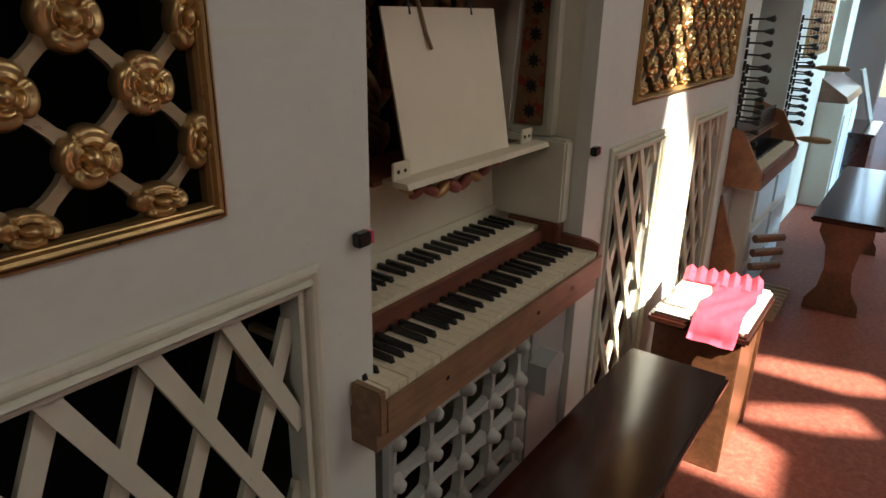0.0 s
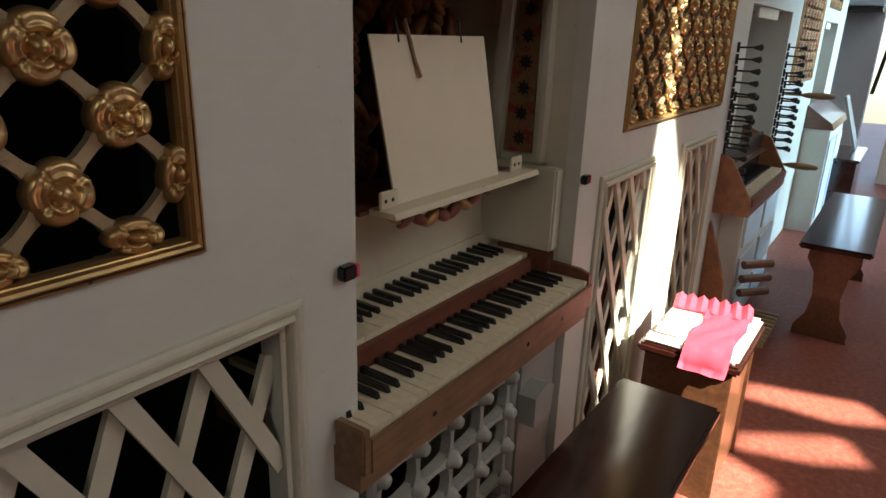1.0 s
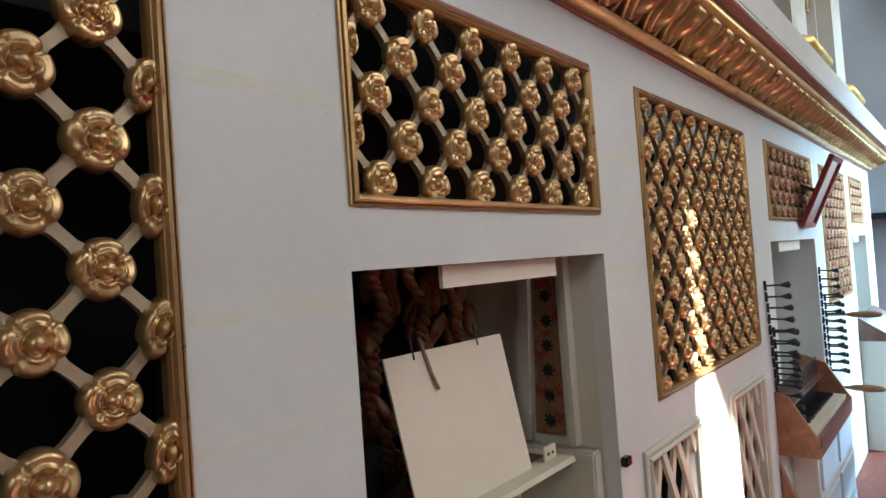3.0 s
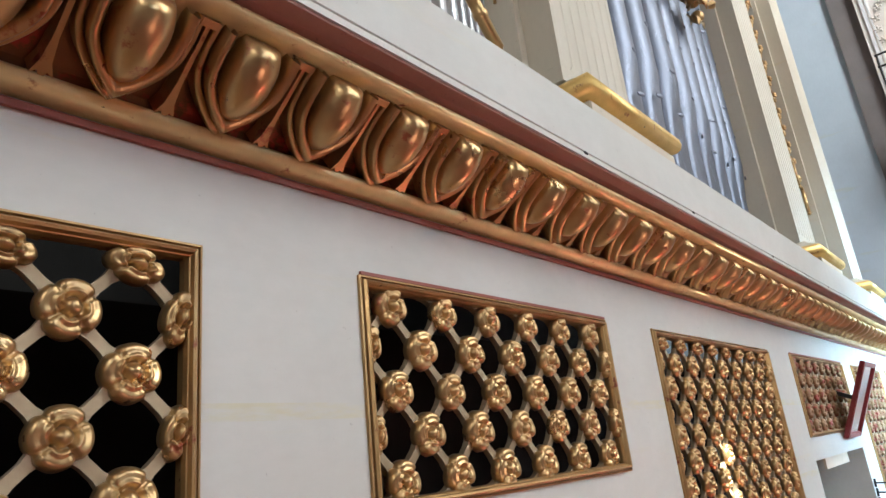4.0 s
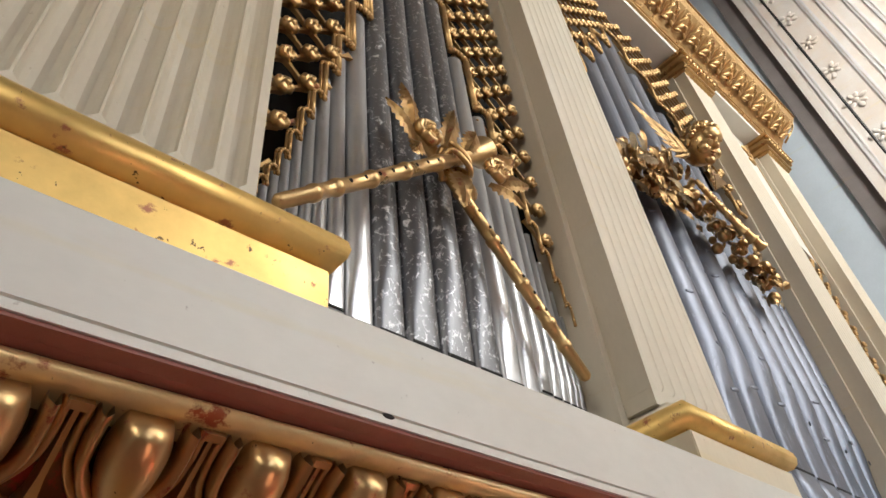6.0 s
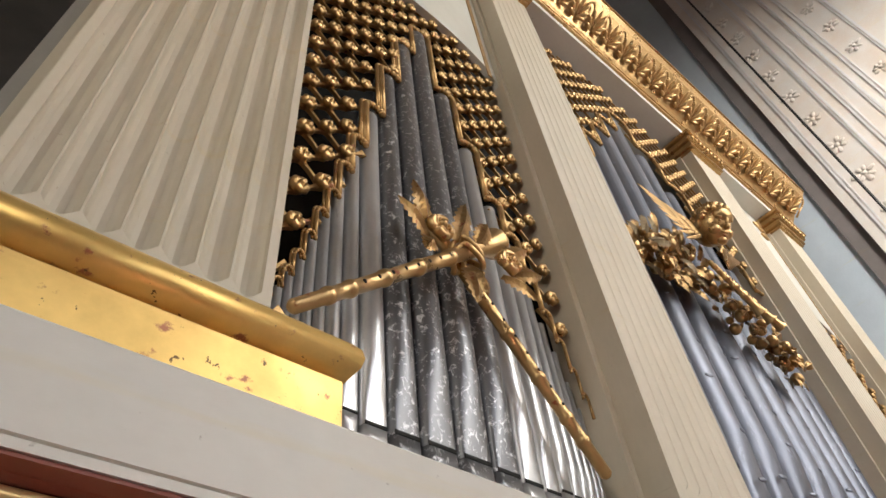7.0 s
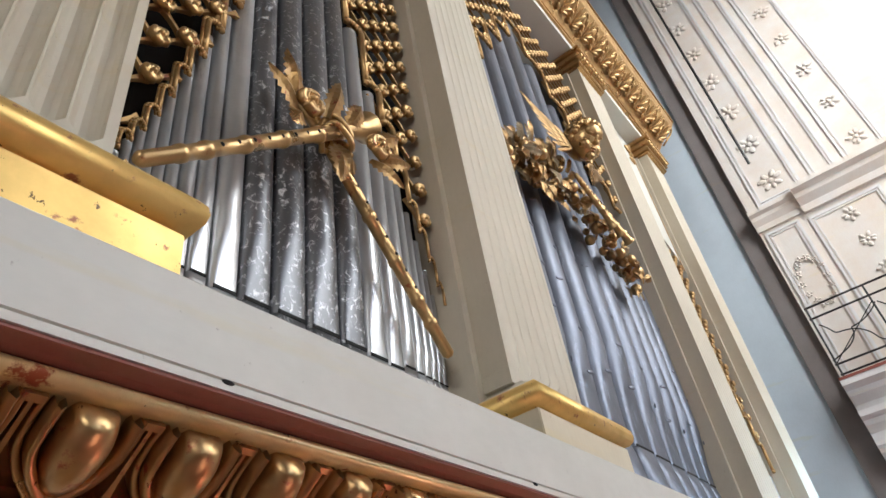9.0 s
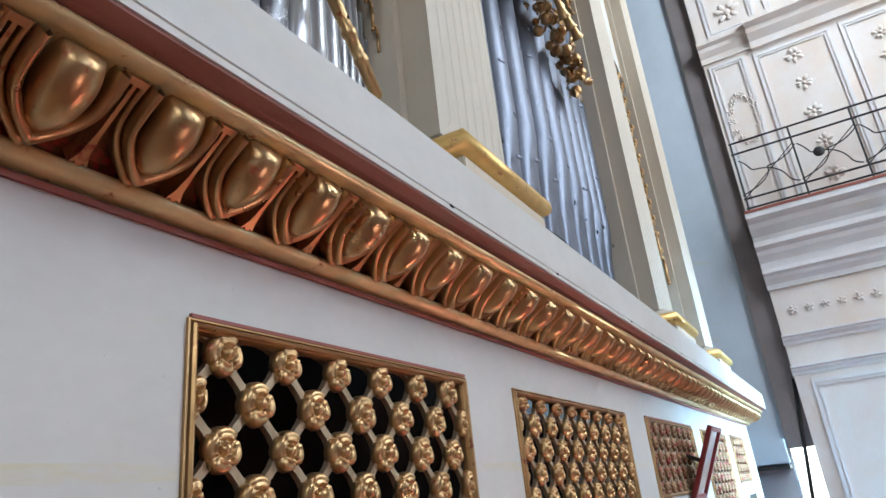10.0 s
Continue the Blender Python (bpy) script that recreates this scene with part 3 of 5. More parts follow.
# the reveal's shade is put into its grey-brown colour
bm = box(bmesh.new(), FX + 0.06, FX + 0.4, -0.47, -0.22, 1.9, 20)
tagged(link("wall_end_shaded", bm, SHADEWALL), "plaster strip coloured grey-brown for its shade", "wall", kind="structure")
front = thing("stucco_front", "faded pink and white stucco front with pilasters and cornices", "wall", kind="structure")
part("wall_field", box(bmesh.new(), FX, FX + 0.4, -6.0, -0.47, 0, 20), STUCCO, front)


def moulding(name, z0, z1, out, y0=-6.0, y1=-0.46, mat=STUCCO_W, label=""):
    h = z1 - z0
    prof = [(FX + 0.01, z0), (FX - 0.25 * out, z0), (FX - 0.3 * out, z0 + 0.25 * h), (FX - 0.62 * out, z0 + 0.5 * h), (FX - 0.66 * out, z0 + 0.68 * h), (FX - out, z0 + 0.8 * h), (FX - out, z1), (FX + 0.01, z1)]
    bm = bmesh.new()
    prism(bm, prof, "y", y0, y1)
    return part(name, bm, mat, front, label)


moulding("main_cornice", 6.65, 6.95, 0.12, mat=STUCCO)
moulding("main_cornice", 6.62, 6.98, 0.22, -6.0, -1.05, mat=STUCCO)
moulding("balcony_slab", 4.12, 4.44, 0.30, mat=STUCCO_W, label="white stepped balcony cornice")
moulding("balcony_slab", 3.82, 4.12, 0.18, mat=STUCCO_W)
moulding("lower_cornice", 3.58, 3.80, 0.12, mat=STUCCO_W)
moulding("band", 2.95, 3.06, 0.06, mat=STUCCO_W)
moulding("band", 2.62, 2.72, 0.05, mat=STUCCO_W)
part("balcony_edge", box(bmesh.new(), FX - 0.31, FX, -6, -0.46, 4.44, 4.47), BOLE, front, "terracotta coloured slab edge")
for y0, y1, z0, z1 in ((-0.95, -0.52, 4.5, 6.6), (-1.9, -1.05, 4.5, 6.55), (-2.8, -2.0, 4.5, 6.55), (-1.22, -0.62, 7.0, 19.5), (-1.66, -1.34, 7.0, 19.5), (-2.26, -1.76, 7.0, 19.5), (-1.5, -0.62, 1.0, 2.55), (-2.6, -1.65, 1.0, 2.55)):
    bm = bmesh.new()
    for o, t in ((0.0, 0.035), (0.05, 0.018)):
        for a in (box(bm, FX - 0.016, FX, y0 + o, y0 + o + t, z0 + o, z1 - o), box(bm, FX - 0.016, FX, y1 - o - t, y1 - o, z0 + o, z1 - o), box(bm, FX - 0.017, FX, y0 + o, y1 - o, z1 - o - t, z1 - o), box(bm, FX - 0.017, FX, y0 + o, y1 - o, z0 + o, z0 + o + t)):
            pass
    part("stucco_panel", bm, STUCCO_W, front, "raised stucco panel border")


def stucco_flower(y, z, r, n=7):
    bm = bmesh.new()
    for k in range(n):
        a = 2 * math.pi * k / n + random.random() * 0.4
        rr = r * random.uniform(0.7, 1.0)
        ball(bm, Matrix.Translation((FX - 0.012, y + rr * 0.62 * math.cos(a), z + rr * 0.62 * math.sin(a))) @ Matrix.Rotation(a, 4, "X") @ Matrix.Diagonal((0.012, 0.34 * rr, 0.21 * rr, 1)), 8, 5)
    ball(bm, Matrix.Translation((FX - 0.014, y, z)) @ Matrix.Diagonal((0.02, 0.2 * r, 0.2 * r, 1)), 8, 5)
    return part("stucco_flower", bm, STUCCO, front, smooth=True)


for z in np.arange(7.3, 19.4, 0.70):
    stucco_flower(-0.92, float(z), 0.19)
    stucco_flower(-2.01, float(z), 0.15)
for k in range(14):
    a = 2 * math.pi * k / 14
    stucco_flower(-0.76 + 0.15 * math.cos(a), 5.75 + 0.33 * math.sin(a), 0.06, 5)
for z in np.arange(4.75, 6.4, 0.3):
    stucco_flower(-2.35, float(z), 0.10)
for z in np.arange(4.75, 6.4, 0.4):
    stucco_flower(-1.47, float(z), 0.12)
for k in range(9):
    stucco_flower(-0.65 - 0.16 * k, 3.32, 0.06, 5)

rail = thing("balcony_railing", "thin black wrought iron balcony railing with scrolls", "railing")
for z in (5.34, 5.20, 4.62, 4.5):
    part("rail_bar", stick(bmesh.new(), (FX - 0.28, -6, z), (FX - 0.28, -0.5, z), 0.012), IRON, rail)
for y in np.arange(-0.52, -3.2, -0.62):
    part("rail_post", stick(bmesh.new(), (FX - 0.28, float(y), 4.47), (FX - 0.28, float(y), 5.34), 0.012), IRON, rail)
    for s in (1, -1):
        pts = []
        for k in range(37):
            q = k / 36
            curl = 0.13 * (1 - 0.55 * min(1, 3 * abs(q - 0.5)))
            turn = 2 * math.pi * (1.6 * q - 0.8)
            pts.append((FX - 0.28 - 0.004 * s, float(y) - 0.31 + s * (0.30 - 0.6 * q) + 0.5 * curl * math.sin(turn), 4.66 + 0.44 * q + 0.35 * curl * math.cos(turn)))
        part("scroll", tube(bmesh.new(), pts, 0.008), IRON, rail)
    part("diagonal", stick(bmesh.new(), (FX - 0.28, float(y), 4.63), (FX - 0.28, float(y) - 0.62, 5.13), 0.006), IRON, rail)
bm = bmesh.new()
ball(bm, Matrix.Translation((FX - 0.29, -1.36, 4.93)) @ Matrix.Diagonal((0.02, 0.06, 0.06, 1)))
part("boss", bm, IRON, rail)
rod = tagged(link("hanging_rod", stick(bmesh.new(), (FX - 0.6, -0.80, 7.3), (FX - 0.6, -0.80, 20.0), 0.02), IRON), "black iron lamp rod hanging from the vault", "rod")

cabinet = thing("wall_box", "pale blue wall box on a dark shelf", "wall box")
part("body", box(bmesh.new(), FX - 0.15, FX + 0.1, -0.21, 0.35, 1.75, 2.0, 0.008), PLASTER, cabinet)
part("shelf", box(bmesh.new(), FX - 0.25, FX + 0.1, -0.21, 0.4, 1.70, 1.735), IRON, cabinet, "dark shelf edge")
part("conduit", stick(bmesh.new(), (FX + 0.08, -0.26, 0.9), (FX + 0.05, -0.46, 2.6), 0.02), IRON, cabinet)

# ---- the keyboard niche ----
N0, N1 = -0.004, 0.808
niche = thing("keyboard_niche", "white painted keyboard niche with a red-brown soffit", "niche", kind="structure")
part("soffit", box(bmesh.new(), N0, N1, 0.04, 0.5, 1.543, 1.56), BOLE, niche, "red-brown soffit")
part("side_wall", box(bmesh.new(), N0 - 0.03, N0 - 0.001, 0.04, 0.5, 0.0, 1.54), WHITE_LOW, niche)
part("side_wall", box(bmesh.new(), N1 + 0.001, N1 + 0.03, 0.04, 0.5, 0.0, 1.54), WHITE_LOW, niche)
# black back stands in for the niche's deep shade
part("back_panel", box(bmesh.new(), N0, N1, 0.48, 0.5, 0.0, 1.54), BLACK, niche, "niche back blackened for its deep shade")
# added black liners hide the lit niche sides behind the lattices
part("outer_lining", box(bmesh.new(), N0 - 0.036, N0 - 0.0305, 0.045, 0.5, 0.0, 1.54), BLACK, niche, "black liner added to keep the lattice interior dark")
part("outer_lining", box(bmesh.new(), N1 + 0.0305, N1 + 0.036, 0.045, 0.5, 0.0, 1.54), BLACK, niche, "black liner added to keep the lattice interior dark")
bm = prism(bmesh.new(), [(0.245, 0.862), (0.262, 0.862), (0.285, 1.06), (0.268, 1.06)], "x", N0, N1)
part("name_board", bm, CREAM, niche, "cream painted board behind the keys")
bm = prism(bmesh.new(), [(0.23, 0.845), (0.25, 0.845), (0.25, 0.875), (0.238, 0.875)], "x", N0, N1)
part("listing_strip", bm, CREAM, niche)
# right cheek, thicker below the shelf line, and the star strip behind it
part("cheek", box(bmesh.new(), 0.765, N1, 0.0425, 0.26, 0.86, 1.075, 0.006), WHITE_LOW, niche, "thick worn white cheek block")
bm = bmesh.new()
prism(bm, [(0.095, 1.08), (0.11, 1.08), (0.11, 1.54), (0.095, 1.54)], "x", 0.778, N1)
part("jamb_strip", bm, WHITE_LOW, niche)
strip = part("star_strip", prism(bmesh.new(), [(0.135, 1.10), (0.215, 1.10), (0.19, 1.54), (0.135, 1.54)], "x", 0.796, 0.8065), GOLD_DARK, niche, "gold strip with cut stars")
for k in range(6):
    bm = bmesh.new()
    pts = []
    for q in range(16):
        r = 0.019 if q % 2 == 0 else 0.010
        pts.append((0.17 - 0.002 * k + r * math.cos(math.pi * q / 8), 1.135 + 0.062 * k + r * math.sin(math.pi * q / 8)))
    prism(bm, pts, "x", 0.792, 0.797)
    part("star", bm, BLACK, niche)
bm = prism(bmesh.new(), [(0.225, 1.08), (0.262, 1.08), (0.232, 1.54), (0.2, 1.54)], "x", 0.785, 0.805)
part("stile", bm, WHITE_LOW, niche)
bm = bmesh.new()
random.seed(5)
for k in range(70):
    x, z = random.uniform(0.02, 0.76), random.uniform(1.08, 1.53)
    m = Matrix.Translation((x, 0.40 + random.uniform(-0.03, 0.04), z)) @ Matrix.Rotation(random.uniform(-0.5, 0.5), 4, "Y") @ Matrix.Rotation(random.uniform(-0.6, 0.6), 4, "X") @ Matrix.Diagonal((0.022, 0.02, 0.055, 1))
    ball(bm, m, 10, 7)
part("carved_foliage", bm, GOLD_DARK, niche, "dark gilded carved foliage", True)
for k in range(5):
    x = 0.1 + 0.14 * k
    bm = bmesh.new()
    for q in range(22):
        s = q / 21
        ball(bm, Matrix.Translation((x + 0.025 * math.sin(7 * s + k), 0.35 + 0.012 * math.cos(20 * s), 1.1 + 0.44 * s)) @ Matrix.Rotation(0.8, 4, "Y") @ Matrix.Diagonal((0.024, 0.018, 0.011, 1)), 8, 5)
    part("twisted_stem", bm, GOLD_DARK, niche, smooth=True)

pelmet = tagged(link("paper_strip", box(bmesh.new(), 0.225, 0.615, 0.022, 0.030, 1.50, 1.5385), CARD), "white paper strip under the niche's soffit", "paper strip")

# music desk with its cardboard
desk = thing("music_desk", "cream painted music desk ledge with metal corner plates", "music desk")
part("ledge", prism(bmesh.new(), [(0.075, 1.063), (0.14, 1.063), (0.14, 1.074), (0.08, 1.074)], "x", 0.185, 0.735), CREAM, desk)
for x in (0.185, 0.66):
    t = part("corner_plate", box(bmesh.new(), x, x + 0.052, 0.112, 0.118, 1.074, 1.108, 0.002), CREAM, desk)
    for q in (0.014, 0.034):
        bm = bmesh.new()
        ball(bm, Matrix.Translation((x + q, 0.111, 1.09)) @ Matrix.Diagonal((0.004, 0.002, 0.004, 1)), 8, 5)
        part("screw", bm, IRON, desk)
for k in range(9):
    s = k / 8
    bm = bmesh.new()
    ball(bm, Matrix.Translation((0.24 + 0.33 * s, 0.13, 1.045 - 0.025 * math.sin(3.1 * s))) @ Matrix.Rotation(0.5 * (-1) ** k, 4, "Y") @ Matrix.Diagonal((0.028, 0.014, 0.007 + 0.007 * math.sin(3.1 * s), 1)), 10, 6)
    part("apron_leaf", bm, BOLE if k % 3 else GOLD_OLD, desk, "red and gold carved apron leaf", True)
part("bracket", prism(bmesh.new(), [(0.14, 0.98), (0.27, 0.98), (0.27, 1.12), (0.15, 1.10)], "x", 0.06, 0.075), GOLD_OLD, desk)
part("support", box(bmesh.new(), 0.16, 0.72, 0.14, 0.30, 1.0635, 1.071), BROWN, desk)
board = thing("cardboard_sheet", "cream cardboard sheet leaning on the music desk", "cardboard")
bm = prism(bmesh.new(), [(0.119, 1.075), (0.123, 1.075), (0.160, 1.378), (0.156, 1.378)], "x", 0.237, 0.612)
for v in bm.verts:
    v.co.x -= 0.032 * (v.co.z - 1.075) / 0.3
part("sheet", bm, CARD, board)
bm = bmesh.new()
stick(bm, (0.305, 0.157, 1.405), (0.325, 0.146, 1.33), 0.004)
stick(bm, (0.325, 0.146, 1.33), (0.335, 0.140, 1.302), 0.004)
part("cord", bm, PINE, board, "brown cord loop")
for x in (0.285, 0.49):
    part("hook", stick(bmesh.new(), (x, 0.154, 1.365), (x, 0.164, 1.41), 0.0025), IRON, board)

# ---- keyboards ----
W = 0.838 / 36


def keyboard(label, x0, front, top, naturals, length, lip):
    kb = thing("keyboard", label, "keyboard", "organ manuals", at=(x0, front, top))
    first = None
    for k in range(naturals):
        if first is None:
            bm = box(bmesh.new(), 0.0004, W - 0.0004, 0, length, -0.012, 0, 0.0007)
            box(bm, 0.0012, W - 0.0012, 0.001, 0.004, -lip, -0.0125)
            first = part("natural_key", bm, IVORY, kb, "yellowed key top")
        else:
            again(first, Matrix.Translation((k * W, random.uniform(-0.0006, 0.0006), random.uniform(-0.0012, 0.0006))), kb)
    sharp = None
    for k in range(naturals - 1):
        if k % 7 in (2, 6):
            continue
        m = Matrix.Translation(((k + 1) * W + {0: -0.0025, 1: 0.0025, 3: -0.003, 4: 0, 5: 0.003}[k % 7], 0.046, 0))
        if sharp is None:
            bm = prism(bmesh.new(), [(0, -0.004), (0.006, 0.010), (length - 0.046, 0.0115), (length - 0.046, -0.004)], "x", -0.0052, 0.0052)
            bmesh.ops.bevel(bm, geom=list(bm.edges), offset=0.0012, segments=1, affect="EDGES")
            sharp = part("sharp_key", bm, EBONY, kb, "black key")
            sharp.matrix_basis = m
        else:
            again(sharp, m, kb)
    return kb


keyboard("lower organ manual with yellowed naturals and black sharps", -0.047, -0.053, 0.80, 36, 0.135, 0.028)
keyboard("upper organ manual with yellowed naturals and black sharps", -0.075, 0.105, 0.848, 36, 0.125, 0.010)
bed = thing("key_bed", "worn pine and red-brown wooden key bed with end cheeks", "key bed")
part("front_rail", box(bmesh.new(), -0.0435, 0.805, -0.064, -0.056, 0.728, 0.7915, 0.003), PINE, bed, "worn pine front rail with knots")
part("bed_board", box(bmesh.new(), -0.06, 0.80, -0.0555, 0.3, 0.70, 0.765), PINE, bed)
part("cheek", box(bmesh.new(), -0.061, -0.044, -0.064, -0.002, 0.732, 0.812, 0.003), PINE, bed, "dark worn left cheek")
part("cheek", prism(bmesh.new(), [(-0.0555, 0.73), (0.2, 0.73), (0.2, 0.835), (-0.03, 0.825), (-0.0555, 0.815)], "x", 0.7925, 0.8065), BROWN, bed, "red-brown right cheek")
part("key_slip", prism(bmesh.new(), [(0.083, 0.79), (0.103, 0.79), (0.103, 0.8375), (0.090, 0.836)], "x", -0.0, 0.79), BROWN, bed, "red-brown strip under the upper manual")
part("end_block", box(bmesh.new(), 0.765, 0.805, 0.05, 0.2, 0.80, 0.858, 0.004), BROWN, bed)
for x in (0.12, 0.46, 0.63):
    bm = bmesh.new()
    ball(bm, Matrix.Translation((x, -0.0662, 0.757)) @ Matrix.Diagonal((0.006, 0.001, 0.005, 1)), 8, 5)
    part("knot", bm, EBONY, bed)
for x, nm in ((-0.045, "left"), (0.81, "right")):
    cl = thing("stop_latch", "small dark wooden latch block with a red end", "latch")
    part("block", box(bmesh.new(), x - 0.002, x + 0.026, -0.018, -0.0005, 1.037, 1.060, 0.003), EBONY, cl)
    part("tip", box(bmesh.new(), x + 0.0265, x + 0.031, -0.017, -0.002, 1.039, 1.058), REDCLOTH, cl, "red end")

# knee panel under the keys: grey carved tracery
knee = thing("knee_panel", "grey painted carved rose tracery panel under the keys", "carved panel")
KX0, KX1, KZ0, KZ1 = 0.05, 0.61, 0.22, 0.70
part("panel_frame", frame_ring(bmesh.new(), KX0, KX1, KZ0, KZ1, 0.035, 0.02, 0.05), GREYP, knee)
cols = [0.084 + 0.121 * k for k in range(5)]
levels = [0.60 - 0.098 * k for k in range(5)]


def bar(a, b, w):
    bm = bmesh.new()
    rib(bm, a, b, w, 0.03, 0.055)
    part("tracery_bar", bm, TRACERY, knee)


for i, x in enumerate(cols):
    for j, z in enumerate(levels):
        if j + 1 < len(levels):
            bar((x, z), (x, levels[j + 1]), 0.014)
        if i + 1 < len(cols):
            bar((x, z), (cols[i + 1], z), 0.014)
        if j == 0:
            bar((x, z), (x, 0.69), 0.015)
for x in cols:
    for z in levels:
        b = bmesh.new()
        lathe(b, [(0.023, 0), (0.022, 0.010), (0.015, 0.018), (0.013, 0.026), (0.006, 0.030)], Matrix.Translation((x, 0.035, z)) @ Matrix.Rotation(radians(90), 4, "X"), 10)
        part("boss", b, TRACERY, knee, smooth=True)
part("post", box(bmesh.new(), 0.612, 0.80, 0.02, 0.06, 0.0, 0.70), GREYP, knee, "grey board beside the tracery")
part("rail", box(bmesh.new(), 0.0, 0.61, 0.021, 0.06, 0.0, 0.22), GREYP, knee)
part("lever", prism(bmesh.new(), [(0.60, 0.46), (0.69, 0.46), (0.70, 0.54), (0.66, 0.56), (0.60, 0.54)], "y", -0.03, 0.019), GREYP, knee, "rough grey painted lever end")

# ---- the second console further along ----
con = thing("second_console", "wooden keyboard box projecting from the white case", "organ console")
side = [(0.10, 0.66), (-0.15, 0.66), (-0.15, 0.73), (-0.12, 0.78), (-0.05, 0.90), (0.10, 0.955)]
for x in (2.315, 3.20):
    part("side_board", prism(bmesh.new(), side, "x", x, x + 0.022), CONSOLE, con, "red-brown shaped side board")
part("bottom_board", box(bmesh.new(), 2.338, 3.199, -0.15, -0.005, 0.66, 0.70), CHEST, con)
part("front_rail", box(bmesh.new(), 2.338, 3.199, -0.155, -0.135, 0.7005, 0.735), BROWN, con)
part("name_board", prism(bmesh.new(), [(-0.01, 0.75), (-0.002, 0.75), (-0.002, 0.93), (-0.01, 0.93)], "x", 2.338, 3.199), EBONY, con)
part("shelf", box(bmesh.new(), 2.338, 3.199, -0.035, -0.0105, 0.83, 0.842), CHEST, con)
kb2 = keyboard("single manual in the projecting wooden console", 2.345, -0.132, 0.75, 36, 0.12, 0.03)
low = thing("console_cabinet", "pale panelled cabinet under the second console", "cabinet")
part("body", box(bmesh.new(), 2.52, 3.5, -0.10, -0.001, 0.0, 0.655, 0.006), WHITE, low)
for k in range(2):
    for j in range(3):
        part("panel", box(bmesh.new(), 2.56 + 0.46 * k, 2.96 + 0.46 * k, -0.112, -0.1005, 0.05 + 0.2 * j, 0.20 + 0.2 * j, 0.004), PLASTER, low)
far_low = thing("console_cabinet", "pale panelled cabinet at the far console", "cabinet")
part("body", box(bmesh.new(), 4.9, 5.9, -0.18, -0.001, 0.0, 0.78, 0.006), WHITE, far_low)
part("sloping_top", prism(bmesh.new(), [(-0.2, 0.782), (-0.001, 0.782), (-0.001, 0.95), (-0.18, 0.83)], "x", 4.9, 5.9), CHEST, far_low)
for k in range(2):
    part("panel", box(bmesh.new(), 4.95 + 0.47 * k, 5.35 + 0.47 * k, -0.192, -0.181, 0.1, 0.7, 0.004), PLASTER, far_low)
for a, b in NICHES[1:]:
    nn = thing("keyboard_niche", "pale plastered niche over a console", "niche", kind="structure")
    part("soffit", box(bmesh.new(), a, b, 0.04, 0.3, 1.543, 1.56), GREYP, nn)
    part("side_wall", box(bmesh.new(), a - 0.03, a - 0.001, 0.04, 0.3, 0.6, 1.54), WHITE, nn)
    part("side_wall", box(bmesh.new(), b + 0.001, b + 0.03, 0.04, 0.3, 0.6, 1.54), WHITE, nn)
    part("back_panel", box(bmesh.new(), a, b, 0.28, 0.3, 0.6, 1.54), WHITE, nn)
    part("paper_strip", box(bmesh.new(), a + 0.25, b - 0.3, 0.02, 0.03, 1.49, 1.538), CARD, nn)


bm = lathe(bmesh.new(), [(0.004, 0), (0.004, 0.062), (0.006, 0.064), (0.012, 0.085), (0.0145, 0.094), (0.006, 0.1)], Matrix.Rotation(radians(90), 4, "X"), 8)
knob = part("stop_knob", bm, IRON, con, "dark turned iron stop knob on a short rod", True)
bm = box(bmesh.new(), -0.004, 0.004, -0.010, 0, -0.02, 0.02)
plate = part("stop_plate", bm, IRON, con)
spots = [(2.29 + 0.006 * k, 1.36 - 0.046 * k) for k in range(16)] + [(2.37, 1.16 - 0.05 * k) for k in range(5)]
spots += [(3.53, 1.36 - 0.046 * k) for k in range(13)] + [(3.63, 1.20 - 0.046 * k) for k in range(10)]
for k, (x, z) in enumerate(spots):
    m = Matrix.Translation((x + random.uniform(-0.004, 0.004), -0.001, z)) @ Matrix.Rotation(random.uniform(-0.06, 0.06), 4, "X") @ Matrix.Rotation(random.uniform(-0.06, 0.06), 4, "Z")
    if k == 0:
        knob.matrix_basis = m
        plate.matrix_basis = m
    else:
        again(knob, m, con)
        again(plate, m, con)
for x, z in ((3.66, 1.10), (3.50, 0.72)):
    hd = thing("wooden_handle", "turned light wooden lever handle", "handle")
    bm = bmesh.new()
    lathe(bm, [(0.007, 0), (0.008, 0.1), (0.016, 0.13), (0.02, 0.2), (0.014, 0.26), (0.004, 0.27)], Matrix.Translation((x, -0.002, z)) @ Matrix.Rotation(radians(90), 4, "X"), 10)
    part("grip", bm, OAK, hd, smooth=True)

# pedals
ped = thing("pedal_board", "light oak pedals beneath the second console", "pedal board")
for k in range(9):
    part("pedal", box(bmesh.new(), 2.36 + 0.05 * k, 2.385 + 0.05 * k, -0.30, -0.002, 0.06, 0.085, 0.004), OAK, ped)
part("curved_side", prism(bmesh.new(), [(-0.002, 0.0), (-0.12, 0.0), (-0.10, 0.35), (-0.03, 0.55), (-0.002, 0.62)], "x", 2.30, 2.33), CONSOLE, ped)
for k in range(3):
    part("roller", stick(bmesh.new(), (2.5, -0.14, 0.25 + 0.07 * k), (2.62, -0.24, 0.25 + 0.07 * k), 0.02, 10), CHEST, ped)

# mirror on its bracket
mir = thing("tilted_mirror", "small tilted mirror in a dark red frame", "mirror", at=(3.24, -0.095, 1.775))
mir.rotation_euler = (radians(25), 0, 0)
